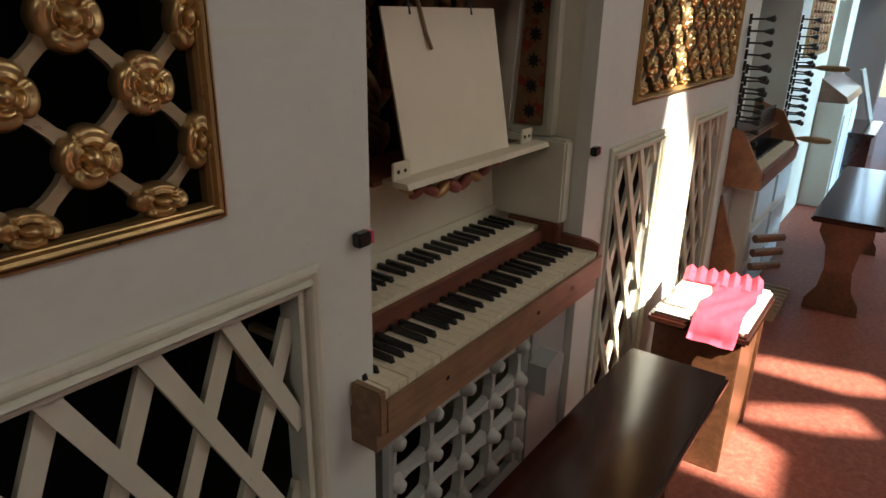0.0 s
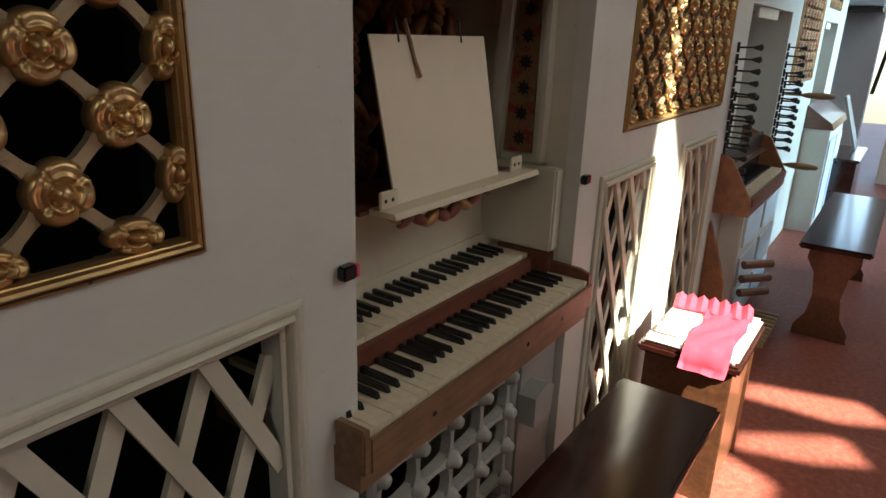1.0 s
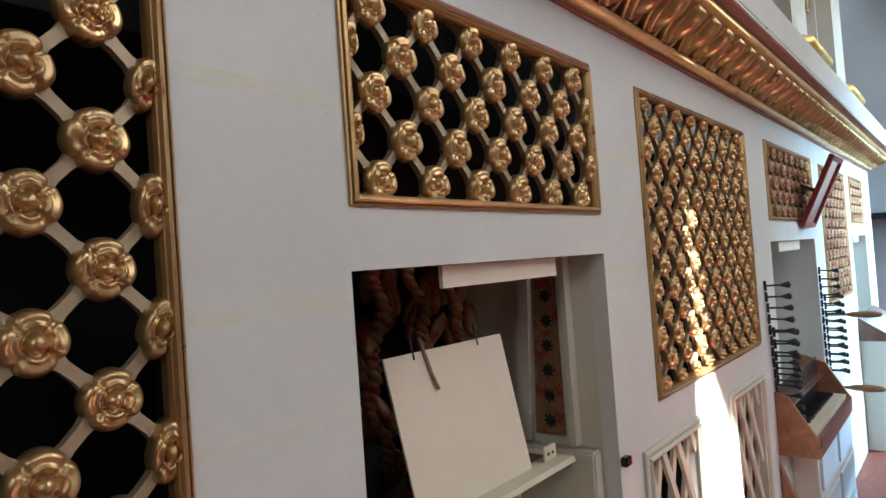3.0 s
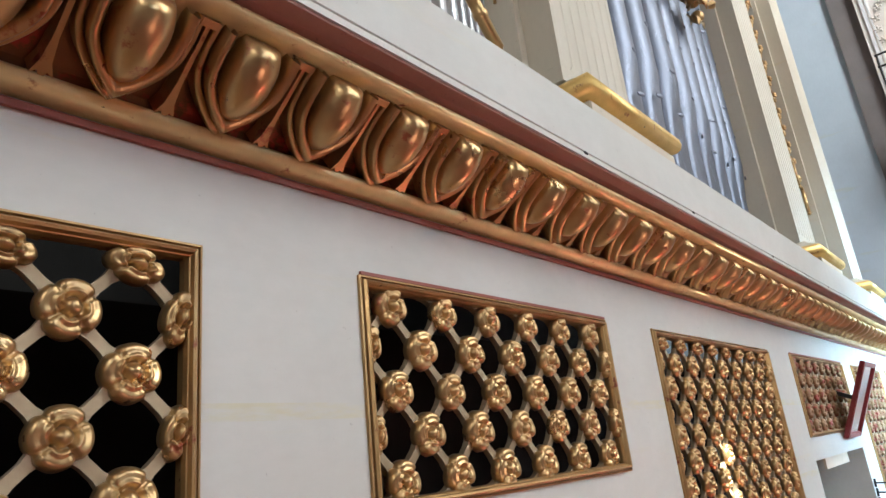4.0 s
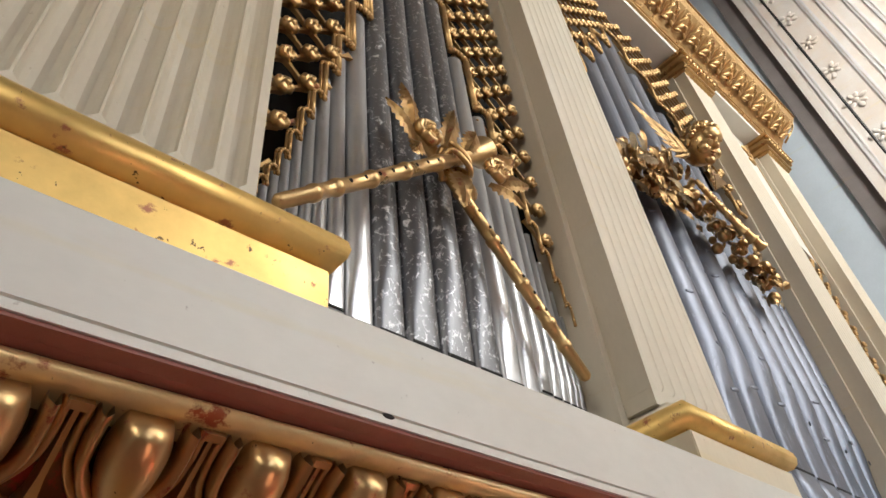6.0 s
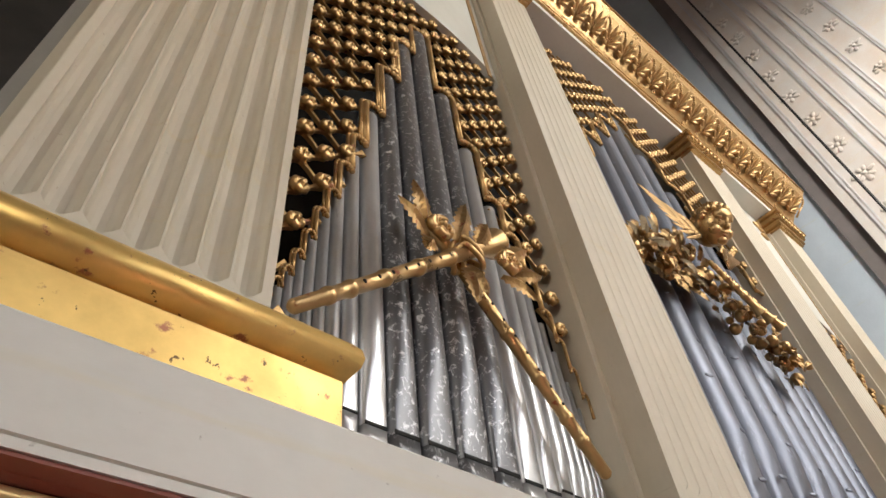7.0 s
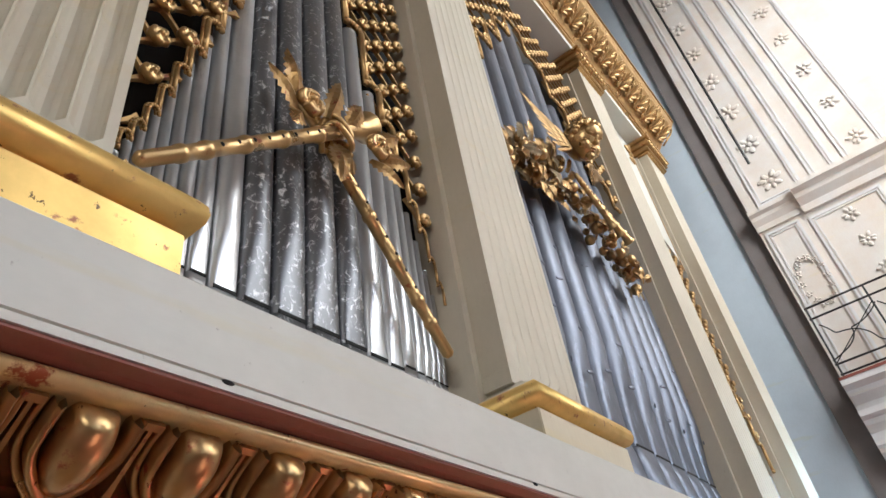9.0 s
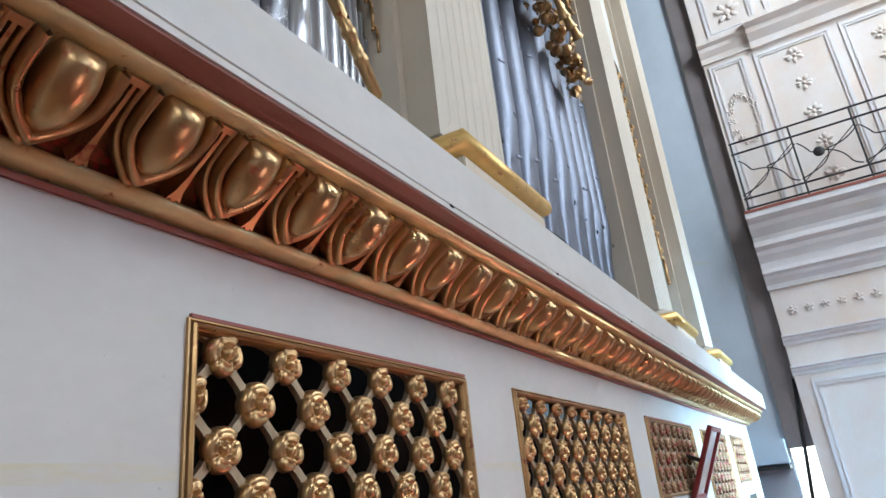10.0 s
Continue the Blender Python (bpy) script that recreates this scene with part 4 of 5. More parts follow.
for a in ((-0.16, -0.135, -0.19, 0.19), (0.135, 0.16, -0.19, 0.19), (-0.135, 0.135, 0.165, 0.19), (-0.135, 0.135, -0.19, -0.165)):
    part("frame_bar", box(bmesh.new(), a[0], a[1], -0.012, 0.012, a[2], a[3], 0.003), REDFRAME, mir, "dark red lacquered frame")
part("glass", box(bmesh.new(), -0.135, 0.135, -0.003, 0.003, -0.165, 0.165), MIRROR, mir, "mirror glass")
part("bracket", box(bmesh.new(), -0.02, 0.02, 0.013, 0.12, -0.01, 0.01), IRON, mir)

# ---- benches and the stool ----


def bench(label, x0, x1, y0, y1, top, thick=0.028):
    g = thing("bench", label, "bench", "dark benches")
    part("seat", box(bmesh.new(), x0, x1, y0, y1, top - thick, top, 0.008), BENCH, g)
    for x in (x0 + 0.14, x1 - 0.14):
        yc, w = (y0 + y1) / 2, (y1 - y0) / 2 - 0.03
        half = [(w, 0.0), (w * 0.98, 0.05), (w * 0.62, 0.12), (w * 0.5, 0.22), (w * 0.62, 0.33), (w * 0.95, 0.40), (w * 0.9, top - thick)]
        pts = [(yc + a, z) for a, z in half] + [(yc - a, z) for a, z in half[::-1]]
        part("trestle", prism(bmesh.new(), pts, "x", x - 0.016, x + 0.016), CHEST, g)
    part("stretcher", box(bmesh.new(), x0 + 0.157, x1 - 0.157, (y0 + y1) / 2 - 0.012, (y0 + y1) / 2 + 0.012, 0.14, 0.22), CHEST, g)
    return g


bench("dark varnished wooden bench in front of the keyboards", -0.35, 0.92, -0.395, -0.13, 0.50)
bench("dark varnished wooden bench at the second console", 2.68, 4.05, -0.63, -0.33, 0.50)
stand = thing("small_cabinet", "dark wooden low cabinet with a moulded top", "cabinet")
part("top", box(bmesh.new(), 5.5, 6.4, -0.38, -0.10, 0.475, 0.50, 0.006), BENCH, stand)
part("body", box(bmesh.new(), 5.55, 6.35, -0.36, -0.12, 0.0, 0.4745, 0.004), BENCH, stand)
lean = tagged(link("leaning_board", prism(bmesh.new(), [(-0.30, 0.502), (-0.28, 0.502), (-0.13, 0.95), (-0.15, 0.95)], "x", 6.1, 6.42), GREYP), "grey board leaning on the low cabinet", "board")

stool = thing("stool", "brown wooden box stool with a padded seat", "stool")
SX0, SX1, SY0, SY1 = 1.18, 1.58, -0.385, -0.085
part("seat", box(bmesh.new(), SX0, SX1, SY0, SY1, 0.462, 0.492, 0.008), BENCH, stool)
bm = box(bmesh.new(), SX0 + 0.01, SX1 - 0.01, SY0 + 0.01, SY1 - 0.01, 0.4925, 0.512, 0.009)
part("cushion", bm, CUSHION, stool, "pale flat cushion")
for x in (SX0 + 0.02, SX1 - 0.04):
    part("side_board", box(bmesh.new(), x, x + 0.02, SY0 + 0.02, SY1 - 0.02, 0.0, 0.4615, 0.003), CHEST, stool)
part("back_board", box(bmesh.new(), SX0 + 0.041, SX1 - 0.041, SY0 + 0.03, SY0 + 0.045, 0.02, 0.4615), CHEST, stool)
cloth = thing("red_cloth", "bright red folded cloth draped over the stool", "cloth")
bm = bmesh.new()
rows = []
random.seed(3)
for i in range(17):
    row = []
    for j in range(9):
        run = 0.05 + 0.025 * i
        y = -0.215 - 0.135 * j / 8 + 0.005 * math.sin(i * 0.8)
        x, z = SX1 - run, 0.520 + 0.005 * math.sin(j * 1.7 + i)
        if x < SX0 - 0.006:
            x, z = SX0 - 0.008 - 0.003 * math.sin(1.3 * j), 0.520 - (SX0 - 0.006 - x) - 0.028
        elif x < SX0 + 0.01:
            z = 0.506
        row.append(bm.verts.new((x, y, z)))
    rows.append(row)
for a, b in zip(rows, rows[1:]):
    for k in range(8):
        bm.faces.new((a[k], a[k + 1], b[k + 1], b[k]))
r = bmesh.ops.solidify(bm, geom=list(bm.faces), thickness=0.003)
part("drape", bm, REDCLOTH, cloth, smooth=True)
bm = bmesh.new()
rows = []
for i in range(15):
    u = i / 14
    rows.append([bm.verts.new((SX1 - 0.12 + 0.11 * v + 0.03 * u, SY1 - 0.02 - 0.25 * u + 0.02 * v, 0.517 + 0.016 * (i % 2) * (0.4 + 0.6 * v) + 0.008 * v)) for v in (0, 0.35, 0.7, 1)])
for a, b in zip(rows, rows[1:]):
    for k in range(3):
        bm.faces.new((a[k], a[k + 1], b[k + 1], b[k]))
bmesh.ops.solidify(bm, geom=list(bm.faces), thickness=0.002)
part("pleats", bm, REDCLOTH, cloth, "pleated fan of the cloth")
for k in range(2):
    tagged(link("folded_napkin", box(bmesh.new(), SX0 + 0.05 + 0.09 * k, SX0 + 0.12 + 0.09 * k, SY1 - 0.11, SY1 - 0.03, 0.5125, 0.528, 0.006), CUSHION), "small folded white cloth on the stool cushion", "cloth")

# ---- the upper case ----
UP0 = 2.38
ENT = 6.85


def plinth(x0, x1, mat, block, label):
    """Pedestal: gold plain block, gold torus and a grey cyma up to the shaft."""
    g = thing("pedestal", label, "pedestal", "pedestals of the upper case")
    part("block", box(bmesh.new(), x0, x1, -0.088, 0.25, UP0, 2.545, 0.003), block, g)
    prof = [(-0.006, 0.0), (-0.006, 0.006), (0.008, 0.009), (0.020, 0.022), (0.0245, 0.040), (0.021, 0.058), (0.010, 0.073), (-0.006, 0.082)]
    bm = bmesh.new()
    loops = []
    for o, z in prof:
        loops.append([bm.verts.new(p) for p in ((x0 - o, 0.25, 2.545 + z), (x0 - o, -0.088 - o, 2.545 + z), (x1 + o, -0.088 - o, 2.545 + z), (x1 + o, 0.25, 2.545 + z))])
    for a, b in zip(loops, loops[1:]):
        for k in range(3):
            bm.faces.new((a[k], a[k + 1], b[k + 1], b[k]))
    part("torus", bm, mat, g, smooth=True)
    bm = bmesh.new()
    loops = []
    for o, z in [(-0.006, 0.082), (-0.016, 0.086), (-0.030, 0.096), (-0.050, 0.108), (-0.062, 0.116), (-0.066, 0.125)]:
        loops.append([bm.verts.new(p) for p in ((x0 - o, 0.25, 2.545 + z), (x0 - o, -0.088 - o, 2.545 + z), (x1 + o, -0.088 - o, 2.545 + z), (x1 + o, 0.25, 2.545 + z))])
    for a, b in zip(loops, loops[1:]):
        for k in range(3):
            bm.faces.new((a[k], a[k + 1], b[k + 1], b[k]))
    bm.faces.new(loops[-1])
    part("cyma", bm, SHAFT, g, "grey painted upper moulding", True)
    return g


def shaft(x0, x1, y, z0, z1, flutes, label, deep):
    """A pilaster whose face is cut with round-bottomed flutes."""
    g = thing("pilaster", label, "pilaster", "fluted pilasters of the upper case")
    w = x1 - x0
    edge = 0.018
    fw = (w - 2 * edge) / flutes
    low = [(x0, 0.1), (x0, y)]
    for k in range(flutes):
        a = x0 + edge + k * fw + 0.0022
        b = a + fw - 0.0044
        for q in range(9):
            th = math.pi * q / 8
            low.append(((a + b) / 2 - (b - a) / 2 * math.cos(th), y + deep * math.sin(th)))
    low += [(x1, y), (x1, 0.1)]
    bm = bmesh.new()
    base = z0 + 0.05
    prism(bm, low, "z", base, z1)
    part("fluted_face", bm, SHAFT, g)
    # rounded flute ends at the foot
    foot = bmesh.new()
    box(foot, x0, x1, y, 0.1, z0, base - 0.0005)
    part("foot", foot, SHAFT, g)
    for k in range(flutes):
        a = x0 + edge + (k + 0.5) * fw
        bm = bmesh.new()
        n = 9
        arc = [(a - fw / 2 + 0.0022 + (fw - 0.0044) * q / (n - 1), base + (fw * 0.42) * (1 - math.sin(math.pi * q / (n - 1)))) for q in range(n)]
        poly = [(arc[0][0], base - 0.0003)] + [(u, max(v, base)) for u, v in arc] + [(arc[-1][0], base - 0.0003)]
        prism(bm, poly, "y", y, y + deep)
        part("flute_end", bm, SHAFT, g)
    part("back_strip", box(bmesh.new(), x0 - 0.032, x1 + 0.032, 0.1005, 0.24, UP0, z1), SHAFT, g)
    return g


def capital(x0, x1, z):
    g = thing("capital", "gilded capital with a bead row", "capital", "gilded capitals")
    for o, a, b in ((0.015, z, z + 0.03), (0.035, z + 0.0305, z + 0.09), (0.06, z + 0.0905, z + 0.15), (0.085, z + 0.1505, z + 0.19)):
        part("layer", box(bmesh.new(), x0 - o, x1 + o, -0.01 - o, 0.25, a, b, 0.006), GOLD, g)
    n = 9
    first = None
    for k in range(n):
        x = x0 - 0.04 + (x1 - x0 + 0.08) * (k + 0.5) / n
        if first is None:
            bm = bmesh.new()
            ball(bm, Matrix.Diagonal((0.024, 0.018, 0.026, 1)), 8, 6)
            first = part("bead", bm, GOLD, g, smooth=True)
            first.location = (x, -0.075, z + 0.12)
        else:
            again(first, Matrix.Translation((x, -0.075, z + 0.12)), g)
    return g


PIL = [(-0.868, -0.39, 7), (0.822, 1.27, 7), (3.40, 3.85, 7), (4.95, 5.40, 7)]
for k, (a, b, n) in enumerate(PIL):
    plinth(a - 0.05, b + (0.10 if k == 0 else 0.05), GOLD_BRIGHT, CREAM if k else GOLD_BRIGHT, "cream pedestal with a gold torus under a pilaster" if k else "bright worn gold pedestal under a pilaster")
    shaft(a, b, 0.0, 2.67, ENT - 0.2, n, "stone-coloured fluted pilaster with round-ended flutes", 0.030 if k == 0 else 0.0045)
    capital(a, b, ENT - 0.2)

# black sheet in place of the darkness behind pipes and screens
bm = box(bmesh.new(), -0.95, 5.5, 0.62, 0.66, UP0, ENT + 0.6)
tagged(link("wall_upper_back", bm, BLACK), "back of the upper organ case, blackened for its darkness", "wall", kind="structure")
# left board's shade is in its grey; the right board stays white
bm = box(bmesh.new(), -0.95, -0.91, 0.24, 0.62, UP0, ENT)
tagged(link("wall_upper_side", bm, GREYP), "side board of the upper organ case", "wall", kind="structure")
bm = box(bmesh.new(), 5.45, 5.5, 0.1, 0.62, UP0, ENT)
tagged(link("wall_upper_side", bm, WHITE), "side board of the upper organ case", "wall", kind="structure")

# entablature: white architrave, gilded leaf cyma, corona
ent = thing("entablature", "white entablature with a gilded leaf moulding", "entablature", kind="structure")
part("architrave", box(bmesh.new(), -1.0, 5.45, -0.03, 0.62, ENT, ENT + 0.16), WHITE, ent)
part("thin_bead", prism(bmesh.new(), [(-0.029, ENT + 0.10), (-0.05, ENT + 0.11), (-0.055, ENT + 0.135), (-0.029, ENT + 0.15)], "x", -1.0, 5.46), GOLD, ent, "carved gold bead")
prof = [(0.3, ENT + 0.161), (-0.06, ENT + 0.161), (-0.075, ENT + 0.20), (-0.13, ENT + 0.27), (-0.21, ENT + 0.33), (-0.30, ENT + 0.40), (-0.33, ENT + 0.45), (-0.33, ENT + 0.47), (0.3, ENT + 0.47)]
part("cyma", prism(bmesh.new(), prof, "x", -1.05, 5.48), GOLD, ent, "gilded cyma ground")
part("corona", box(bmesh.new(), -1.1, 5.5, -0.345, 0.3, ENT + 0.471, ENT + 0.52, 0.004), GOLD_OLD, ent)


def acanthus():
    """A small upright leaf of lobed blades, leaning out with the cyma."""
    bm = bmesh.new()
    lean_m = Matrix.Translation((0, -0.20, ENT + 0.295)) @ Matrix.Rotation(radians(52), 4, "X")
    for s, a, ln in ((0, 0, 0.15), (1, 24, 0.13), (-1, -24, 0.13), (1, 48, 0.10), (-1, -48, 0.10), (1, 75, 0.07), (-1, -75, 0.07)):
        m = lean_m @ Matrix.Translation((0, -0.002, -0.10)) @ Matrix.Rotation(radians(a), 4, "Y") @ Matrix.Translation((0, -0.012, ln * 0.75)) @ Matrix.Rotation(radians(18), 4, "X") @ Matrix.Diagonal((0.018, 0.016, ln * 0.62, 1))
        ball(bm, m, 8, 6)
    for f in bm.faces:
        f.smooth = True
    arch = bmesh.new()
    pts = []
    for k in range(11):
        th = math.pi * k / 10
        pts.append(lean_m @ Vector((0.042 * math.cos(th), -0.012, 0.03 + 0.075 * math.sin(th))))
    pts = [lean_m @ Vector((0.042, -0.012, -0.10))] + pts + [lean_m @ Vector((-0.042, -0.012, -0.10))]
    for a, b in zip(pts, pts[1:]):
        stick(arch, a, b, 0.012, 6)
    return bm, arch


l, a = acanthus()
leaf0 = part("acanthus_leaf", l, GOLD, ent)
arch0 = part("husk_arch", a, GOLD, ent, smooth=True)
LP = 0.205
arch0.location.x = LP / 2
for k in range(-5, 27):
    if k:
        again(leaf0, Matrix.Translation((k * LP, 0, 0)), ent)
        again(arch0, Matrix.Translation((k * LP + LP / 2, 0, 0)), ent)


# ---- pipes ----
def pipe(x, y, r, foot, mouth, top, mat, label=""):
    """An organ pipe: conical foot, flattened mouth with a dark slot, cylindrical body."""
    g = thing("organ_pipe", label, "organ pipe", "front pipes", at=(x, y, 0))
    def tube(levels):
        bm = bmesh.new()
        n = 24
        rings = []
        for z, rr, flat in levels:
            ring = []
            for k in range(n):
                th = 2 * math.pi * k / n
                ring.append(bm.verts.new((rr * math.cos(th), max(rr * math.sin(th), -rr * flat), z)))
            rings.append(ring)
        for p, q in zip(rings, rings[1:]):
            for k in range(n):
                bm.faces.new((p[k], p[(k + 1) % n], q[(k + 1) % n], q[k]))
        bm.faces.new(rings[-1])
        return bm

    part("foot", tube([(foot, r * 0.62, 1.0), (mouth - 1.5 * r - 0.01, r * 0.97, 1.0), (mouth - 0.7 * r - 0.005, r, 0.72), (mouth - 0.0005, r, 0.56)]), mat, g, smooth=True)
    tall = min(0.011, 0.2 * r + 0.002)
    part("slot", box(bmesh.new(), -0.80 * r, 0.80 * r, -0.56 * r - 0.0015, -0.3 * r, mouth, mouth + tall), BLACK, g, "dark mouth slot")
    bm = tube([(mouth, r, 0.56), (mouth + 1.6 * r, r, 0.60), (mouth + 4.2 * r, r, 0.97), (mouth + 4.8 * r, r, 1.0), (top, r, 1.0)])
    part("body", bm, mat, g, smooth=True)
    bm = bmesh.new()
    lathe(bm, [(r * 1.012, top - 0.006), (r * 1.012, top)], None, 20)
    part("rim", bm, mat, g)
    return g


BAY0, BAY1 = -0.358, 0.79
CX = 0.21
bay1 = [(0.262, 0.054, 5.04), (0.153, 0.051, 4.75), (0.055, 0.043, 4.36), (-0.028, 0.036, 3.99), (-0.092, 0.0245, 3.72), (-0.139, 0.020, 3.53), (-0.177, 0.0163, 3.37), (-0.209, 0.0138, 3.26), (-0.237, 0.0123, 3.15)]
bay1 += [(-0.262, 0.0113, 3.06), (-0.286, 0.0108, 2.99), (-0.309, 0.0105, 2.94), (-0.332, 0.0105, 2.90)]
bay1 += [(0.368, 0.047, 4.54), (0.460, 0.040, 4.19), (0.537, 0.033, 3.87), (0.599, 0.026, 3.70), (0.648, 0.020, 3.52), (0.687, 0.0163, 3.36), (0.720, 0.0142, 3.25), (0.748, 0.012, 3.14), (0.772, 0.0105, 3.05)]
for x, r, t in bay1:
    dark = r > 0.042
    pipe(x, 0.20, r, UP0, 2.70 + 0.02 * (r < 0.03), t, LEAD if dark else TIN, "dull oxidised organ pipe with scratched streaks" if dark else "bright tin organ pipe with a flat mouth")
part_rack = tagged(link("pipe_rack", box(bmesh.new(), BAY0, BAY1, 0.27, 0.29, 2.66, 2.70), BLACK), "dark rack board behind the pipe feet", "rack board")
r2 = [0.118, 0.108, 0.10, 0.094, 0.088, 0.08]
t2 = [6.3, 6.0, 5.7, 5.4, 5.1, 4.9]
bay2, C2 = [(2.335, r2[0], t2[0])], 2.335
for side in (1, -1):
    x = C2 + side * r2[0]
    for k in range(1, 6):
        x += side * (r2[k] + 0.006)
        if abs(x - C2) < 1.02:
            bay2.append((x, r2[k], t2[k]))
        x += side * r2[k]
for k, (x, r, t) in enumerate(bay2):
    g = pipe(x, 0.26, r, UP0, 2.86, t, BLUEPIPE, "large blue-grey organ pipe with worn patches and small dents")
    for q in range(6):
        bm = bmesh.new()
        a = random.uniform(-0.6, 0.6)
        ball(bm, Matrix.Translation((r * math.sin(a), -r * math.cos(a) + 0.001, 3.15 + 0.24 * q + random.uniform(-0.05, 0.05))) @ Matrix.Rotation(a, 4, "Z") @ Matrix.Diagonal((0.026, 0.005, 0.012, 1)), 8, 5)
        part("dent", bm, BLUEPIPE, g, smooth=True)
C3 = 4.40
for k in range(-6, 7):
    pipe(C3 + 0.088 * k, 0.22, 0.04, UP0, 2.70, 4.4 - 0.2 * abs(k), TIN, "tin organ pipe in the far bay")


# ---- gilded screens over the pipes ----
def screen(name_label, x0, x1, y, pipes, ztop, p):
    """A lattice of roses filling the bay above the pipes' stepped outline."""
    g = thing("gilded_screen", name_label, "screen", "gilded screens over the pipes")
    cx, half = (x0 + x1) / 2, (x1 - x0) / 2

    def floor_at(x):
        best = 2.72
        for px, r, t in pipes:
            if abs(x - px) < r + 0.012:
                best = max(best, t + 0.05)
        return best

    def roof_at(x):
        return ztop + math.sqrt(max(0.0, half ** 2 - (x - cx) ** 2)) * 0.55

    ribs = bmesh.new()
    nx = int((x1 - x0) / p)
    nz = int((ztop + half - 2.68) / p)
    for i in range(nx + 1):
        for j in range(nz + 1):
            xx, zz = x0 + i * p, 2.68 + j * p
            if not floor_at(xx) < zz < roof_at(xx):
                continue
            if (i + j) % 2 == 0:
                o = new("rosette", ROSE_PLAIN)
                o.parent = g
                o.matrix_basis = Matrix.Translation((xx, y - 0.012, zz)) @ Matrix.Rotation(random.uniform(-0.3, 0.3), 4, "Y") @ Matrix.Diagonal((0.98, 1.2, 0.98, 1)) @ Matrix.Scale(p / 0.083 * random.uniform(0.92, 1.05), 4)
                for d in (-1, 1):
                    rib(ribs, (xx, zz), (xx + d * p, zz + p), 0.0105, y, y + 0.014)
            
    tagged(part("ribs", ribs, GOLD_OLD, g), kind="stuff")
    # stepped gold edge: over each pipe top, then down its outer side to the next one
    order = sorted(pipes)
    peak = max(range(len(order)), key=lambda k: order[k][2])
    for k, (px, r, t) in enumerate(order):
        out = -1 if k < peak else 1
        nxt = order[k + out][2] if 0 <= k + out < len(order) else t - 0.08
        edge = r + 0.002
        pts = [Vector((px - out * edge, y - 0.012, t + 0.016))]
        for q in range(7):
            th = math.pi * q / 6
            pts.append(Vector((px - out * edge * math.cos(th), y - 0.012, t + 0.014 + 0.024 * math.sin(th))))
        pts.append(Vector((px + out * edge, y - 0.012, min(t, nxt + 0.03))))
        w = min(0.013, 0.45 * r)
        bm = bmesh.new()
        for a, b in zip(pts, pts[1:]):
            stick(bm, a, b, w, 8)
            stick(bm, a + Vector((out * 1.2 * w, 0.006, 0.8 * w)), b + Vector((out * 1.2 * w, 0.006, 0.8 * w)), 0.7 * w, 6)
        part("edge_moulding", bm, GOLD_OLD, g, "gold moulding stepped round a pipe top", True)
        if k == peak:
            bm = bmesh.new()
            stick(bm, pts[0], (px - out * edge, y - 0.012, order[k - out][2] + 0.03), w, 6)
            part("edge_moulding", bm, GOLD_OLD, g, smooth=True)
    return g


def arch_board(x0, x1, y, zs):
    """White board with an arched underside between two pilasters."""
    g = thing("arch_board", "white arched board with gilded spandrel carving", "arch")
    cx, half = (x0 + x1) / 2, (x1 - x0) / 2
    pts = [(x0, ENT - 0.001), (x0, zs)]
    for k in range(1, 20):
        th = math.pi * (1 - k / 20)
        pts.append((cx + half * math.cos(th), zs + half * 0.55 * math.sin(th)))
    pts += [(x1, zs), (x1, ENT - 0.001)]
    part("board", prism(bmesh.new(), pts, "y", y, y + 0.04), WHITE, g)
    for s in (-1, 1):
        bm = bmesh.new()
        for k in range(7):
            ball(bm, Matrix.Translation((cx + s * (half - 0.10 - 0.02 * k), y - 0.008, ENT - 0.10 - 0.035 * k * (k % 2) - 0.02 * k)) @ Matrix.Rotation(s * (0.4 + 0.3 * k), 4, "Y") @ Matrix.Diagonal((0.03, 0.02, 0.06, 1)), 8, 6)
        part("spandrel_carving", bm, GOLD, g, smooth=True)
        part("gold_strip", box(bmesh.new(), cx + s * (half - 0.055) - 0.014, cx + s * (half - 0.055) + 0.014, y - 0.006, y - 0.0005, zs + 0.05, ENT - 0.03), GOLD_OLD, g)
    return g


screen("gilded rose screen above the first pipe bay", BAY0, BAY1, 0.17, [(x, r, t) for x, r, t in bay1], 5.06, 0.0735)
arch_board(BAY0 - 0.001, BAY1 - 0.001, 0.13, 5.06)
screen("gilded rose screen above the large pipes", 1.305, 3.365, 0.14, [(x, r, t) for x, r, t in bay2], 6.2, 0.085)
screen("gilded rose screen in the far bay", 3.885, 4.915, 0.16, [(C3 + 0.088 * k, 0.04, 4.4 - 0.2 * abs(k)) for k in range(-6, 7)], 5.06, 0.075)
arch_board(3.884, 4.916, 0.13, 5.06)


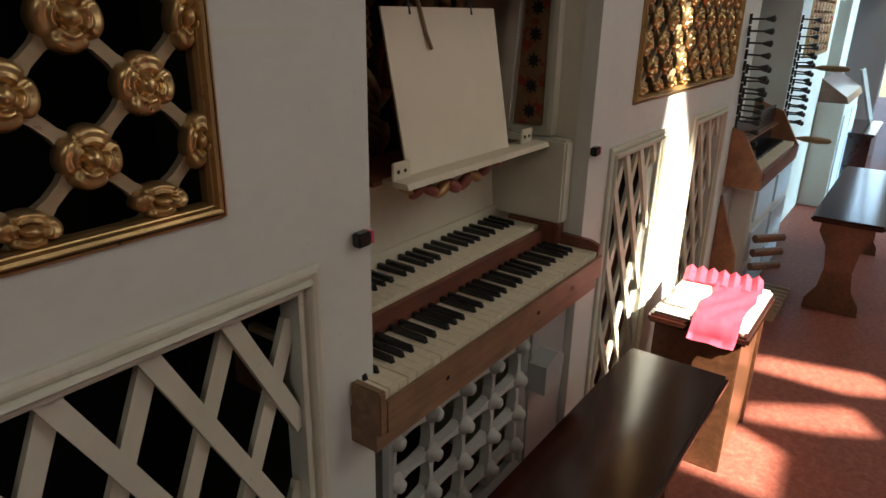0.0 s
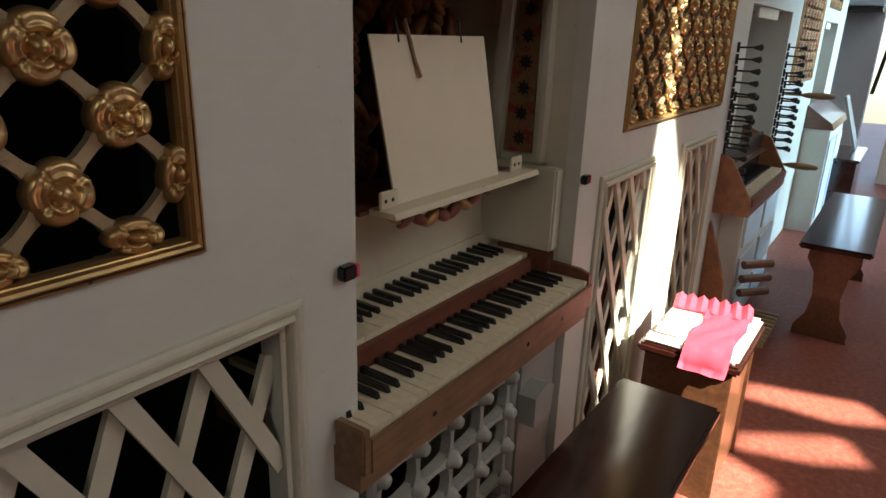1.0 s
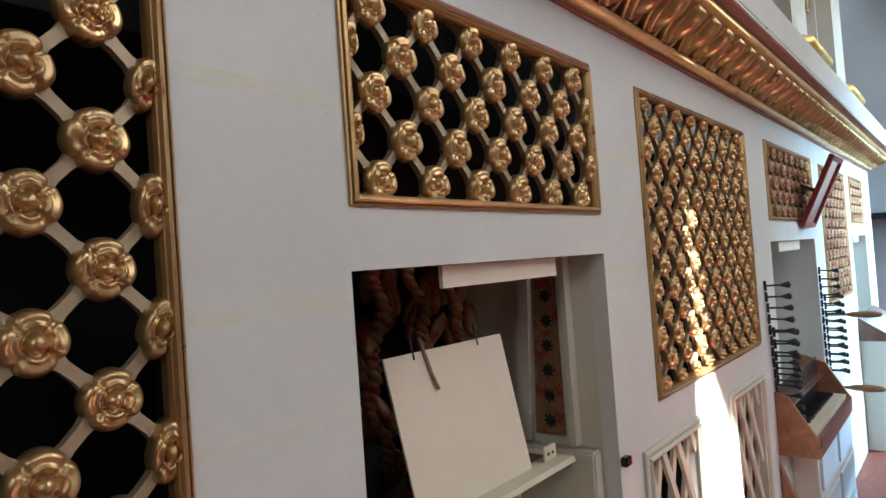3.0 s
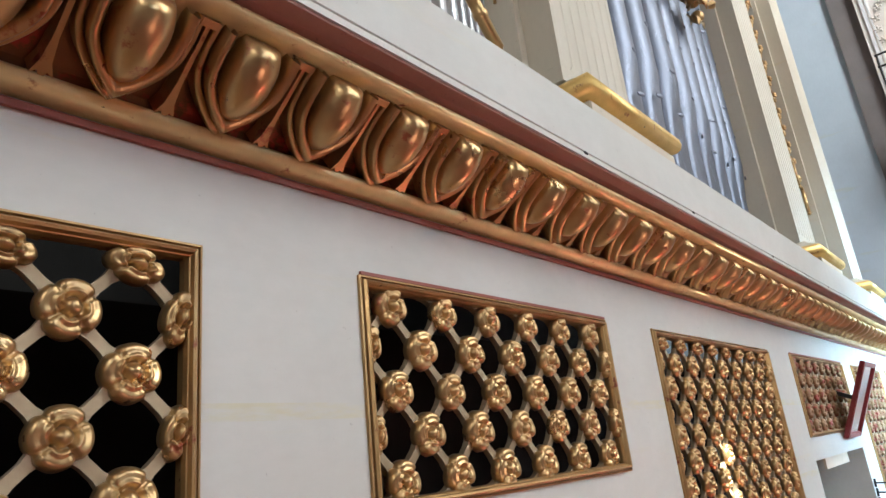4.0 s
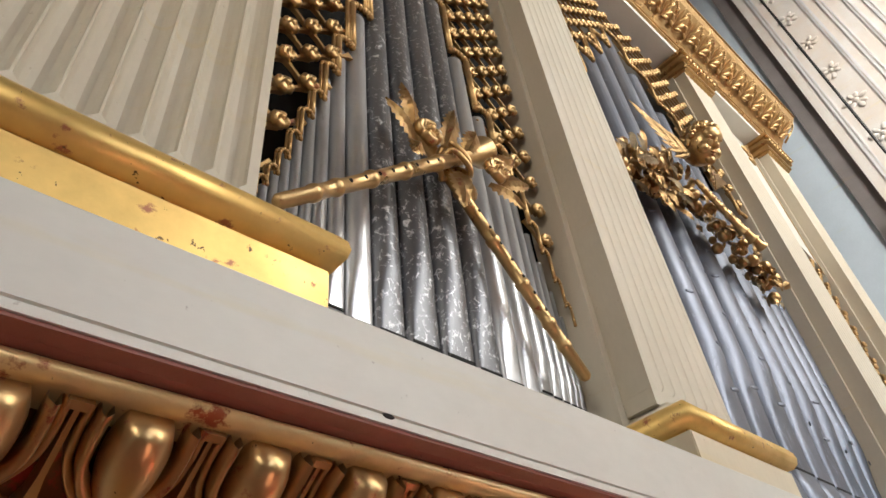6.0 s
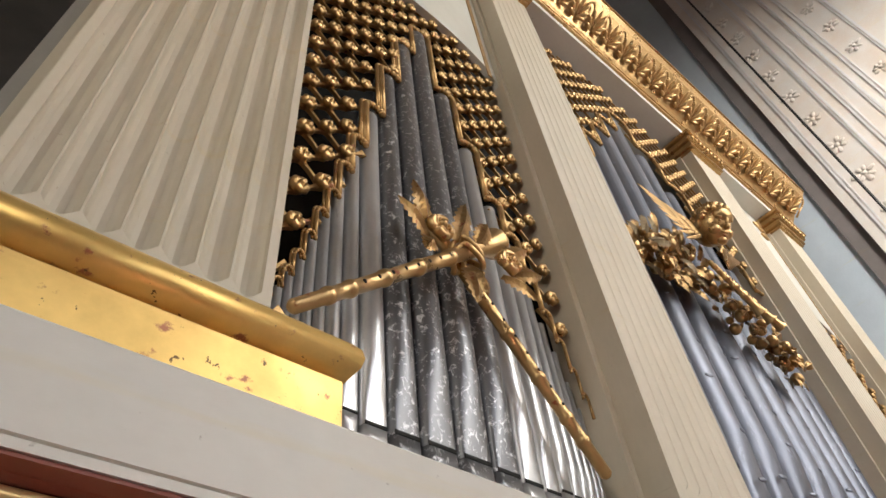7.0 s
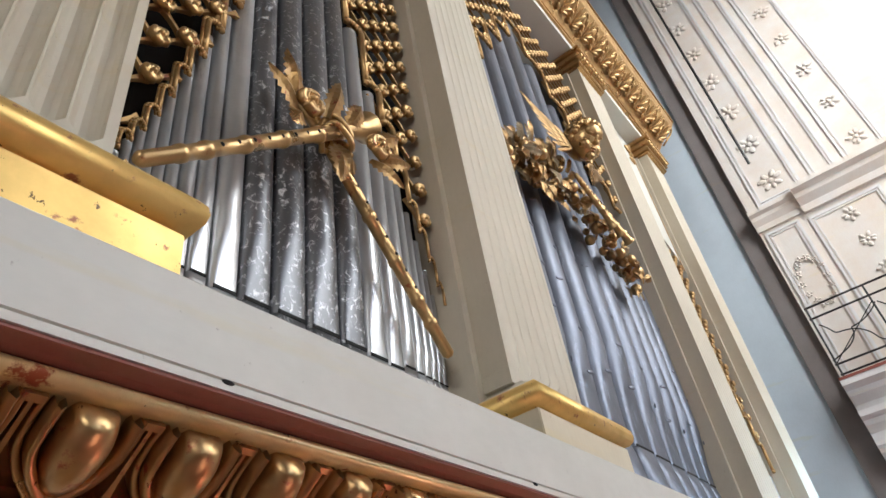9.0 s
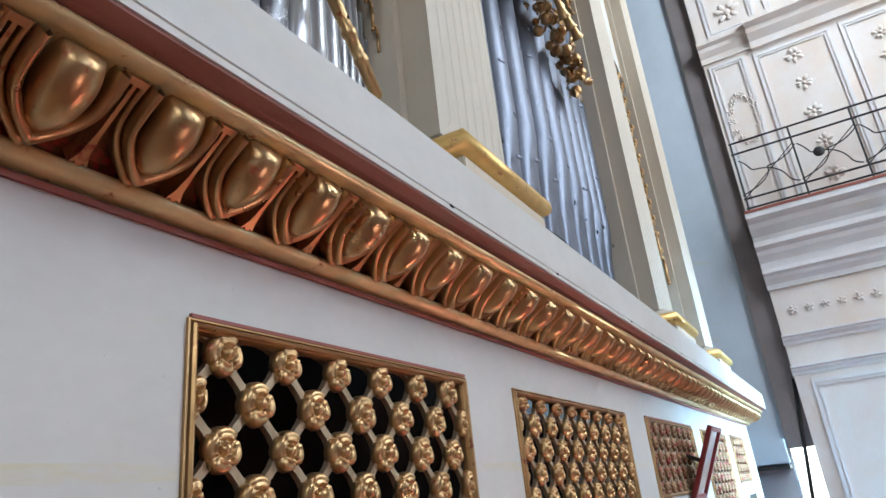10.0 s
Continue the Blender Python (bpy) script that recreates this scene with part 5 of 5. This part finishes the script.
# ---- carved trophies ----
def leaf(bm, base, tip, width, lift=0.012):
    """A curved leaf with a raised mid rib and notched edges."""
    base, tip = Vector(base), Vector(tip)
    d = tip - base
    side = d.cross(Vector((0, -1, 0))).normalized()
    rows = []
    n = 15
    for k in range(n):
        s = k / (n - 1)
        w = width * math.sin(math.pi * min(1, 0.12 + 0.88 * s)) ** 0.8 * (1 - 0.30 * (k % 2)) + 0.001
        c = base + d * s + Vector((0, -lift * math.sin(math.pi * s), 0))
        rows.append([bm.verts.new(c + side * w * q + Vector((0, 0.35 * abs(q) * w - 0.004 * (abs(q) < 0.1), 0))) for q in (-1, -0.5, 0, 0.5, 1)])
    new_faces = []
    for a, b in zip(rows, rows[1:]):
        for k in range(4):
            new_faces.append(bm.faces.new((a[k], a[k + 1], b[k + 1], b[k])))
    bmesh.ops.solidify(bm, geom=new_faces, thickness=0.003)


def woodwind(g, name, a, b, r0, r1, bell):
    """A turned pipe with rings, finger holes and a bell from a to b."""
    a, b = Vector(a), Vector(b)
    d = b - a
    L = d.length
    prof = [(r0 * 0.55, 0), (r0, 0.01)]
    for s in (0.12, 0.2, 0.34, 0.5, 0.68):
        r = r0 + (r1 - r0) * s
        prof += [(r, s * L - 0.012), (r * 1.15, s * L - 0.009), (r * 1.2, s * L), (r * 1.15, s * L + 0.009), (r, s * L + 0.012)]
    prof += [(r1, 0.82 * L), (r1 * 1.25, 0.90 * L), (bell * 0.75, 0.965 * L), (bell, 0.99 * L), (bell, L), (bell * 0.8, L + 0.001), (bell * 0.55, L - 0.03)]
    m = Matrix.Translation(a) @ d.to_track_quat("Z", "Y").to_matrix().to_4x4()
    bm = lathe(bmesh.new(), prof, m, 18)
    o = part(name, bm, GOLD, g, "gilded turned shawm", True)
    for k in range(8):
        s = 0.24 + 0.06 * k
        p = a + d * s
        rr = r0 + (r1 - r0) * s
        bm = bmesh.new()
        ball(bm, Matrix.Translation(p + Vector((0, -rr * 0.93, 0.0))) @ Matrix.Diagonal((0.006, 0.004, 0.006, 1)), 8, 5)
        part("finger_hole", bm, BLACK, o)
    return o


tro = thing("crossed_shawms", "gilded carving of two crossed shawms tied with leaves", "carving")
woodwind(tro, "shawm", (-0.335, 0.035, 2.775), (0.36, 0.06, 3.44), 0.0165, 0.0235, 0.052)
woodwind(tro, "shawm", (0.675, 0.10, 2.745), (0.065, 0.085, 3.44), 0.0175, 0.0195, 0.032)
KN = Vector((0.215, 0.045, 3.275))
SPRAYS = [((0.055, 3.245), (-0.065, 3.315)), ((0.05, 3.29), (-0.005, 3.435)), ((0.165, 3.30), (0.20, 3.475)), ((0.06, 3.235), (0.015, 3.155)), ((0.33, 3.32), (0.46, 3.43)),
          ((0.37, 3.285), (0.50, 3.33)), ((0.335, 3.26), (0.45, 3.20)), ((0.185, 3.20), (0.18, 3.05)), ((0.20, 3.22), (0.225, 3.10)), ((0.25, 3.34), (0.285, 3.44))]
for (bx, bz), (tx, tz) in SPRAYS:
    bm = bmesh.new()
    leaf(bm, (bx, 0.035, bz), (tx, 0.015, tz), 0.036, 0.018)
    part("leaf", bm, GOLD, tro, "gilded leaf")
for c in ((0.085, 0.02, 3.29), (0.345, 0.01, 3.30)):
    o = new("rosette", ROSE_FINE)
    o.parent = tro
    o.matrix_basis = Matrix.Translation(c) @ Matrix.Scale(1.35, 4)
pts = []
for k in range(61):
    th = 4 * math.pi * k / 60
    pts.append(KN + Vector((0.052 * math.cos(th) + 0.006 * math.cos(5 * th), 0.012 + 0.038 * math.sin(th), 0.03 * math.sin(2 * th) - 0.03 + 0.06 * k / 60)))
part("cord", tube(bmesh.new(), pts, 0.009, 7), GOLD, tro, "twisted gold cord", True)

swag = thing("fruit_swag", "gilded swag of fruit, leaves and horns across large pipes", "carving")
random.seed(11)


def swag_point(s):
    """Thick left arm, centre under the head and a thin right arm: s from -1 to 1."""
    if s < 0:
        return Vector((2.06 + 0.60 * s, 0.10, 4.33 - 0.16 * s * s))
    return Vector((2.06 + 0.78 * s, 0.10, 4.33 - 0.36 * s))


for k in range(210):
    s = -1 + 2 * (k + random.random()) / 210
    wide = 0.115 if s < -0.1 else 0.075 - 0.025 * s
    a, q = random.uniform(0, 2 * math.pi), math.sqrt(random.random())
    p = swag_point(s) + Vector((0.4 * wide * q * math.cos(a), random.uniform(-0.09, 0.03), wide * q * math.sin(a)))
    bm = bmesh.new()
    if k % 3 == 0:
        ball(bm, Matrix.Translation(p) @ Matrix.Scale(random.uniform(0.022, 0.040), 4), 10, 7)
        part("fruit", bm, GOLD, swag, smooth=True)
    else:
        reach = 0.125 if s < -0.1 else 0.085
        leaf(bm, p, p + Vector((reach * math.cos(a), random.uniform(-0.05, 0.0), reach * math.sin(a))), 0.34 * reach, 0.02)
        part("leaf", bm, GOLD if k % 4 else GOLD_DUSTY, swag)
for k in range(3):
    a = Vector((2.04 + 0.07 * k, -0.03, 4.33 - 0.02 * k))
    woodwind(swag, "horn", a, a + Vector((0.26 + 0.03 * k, -0.03, -0.27 + 0.02 * k)), 0.013, 0.018, 0.036)

cher = bmesh.new()
HEAD = Matrix.Translation((2.06, -0.13, 4.53)) @ Matrix.Rotation(radians(-14), 4, "Z") @ Matrix.Rotation(radians(38), 4, "X")


def lump(at, size):
    ball(cher, HEAD @ Matrix.Translation(at) @ Matrix.Diagonal((*size, 1)), 14, 10)


lump((0, 0, 0), (0.098, 0.105, 0.118))
lump((0, -0.045, -0.055), (0.072, 0.062, 0.062))
lump((0, -0.088, -0.095), (0.030, 0.026, 0.024))
lump((0, -0.070, 0.045), (0.070, 0.042, 0.050))
lump((0, -0.108, -0.018), (0.014, 0.022, 0.018))
lump((0, -0.100, 0.008), (0.010, 0.016, 0.030))
lump((0, -0.102, -0.052), (0.024, 0.012, 0.007))
lump((0, -0.100, -0.068), (0.020, 0.012, 0.008))
for s in (-1, 1):
    lump((s * 0.044, -0.068, -0.042), (0.036, 0.034, 0.034))
    lump((s * 0.034, -0.088, 0.028), (0.026, 0.016, 0.008))
    lump((s * 0.034, -0.087, 0.008), (0.015, 0.010, 0.009))
    lump((s * 0.098, 0.0, -0.015), (0.012, 0.024, 0.030))
random.seed(4)
for k in range(120):
    th, ph = random.uniform(0, 2 * math.pi), random.uniform(0.05, 1.75)
    d = Vector((math.sin(ph) * math.cos(th), math.sin(ph) * math.sin(th), math.cos(ph)))
    if d.y < -0.25 and d.z < 0.66:
        continue
    lump((d.x * 0.10, d.y * 0.107, d.z * 0.120), (random.uniform(0.016, 0.026),) * 3)
for s in (-1, 1):
    for row, (reach, count) in enumerate(((0.34, 8), (0.24, 7), (0.15, 6))):
        for k in range(count):
            u = k / (count - 1)
            a = Vector((2.06 + s * (0.09 + 0.25 * reach * u), -0.06 - 0.012 * row, 4.44 + 0.03 * u))
            tip = a + Vector((s * reach * (0.35 + 0.62 * u), 0.02, reach * (-0.18 + 0.62 * u)))
            leaf(cher, a, tip, 0.022, 0.012)
tagged(link("cherub_head", cher, GOLD, smooth=True), "gilded carved winged head over the swag", "statue")
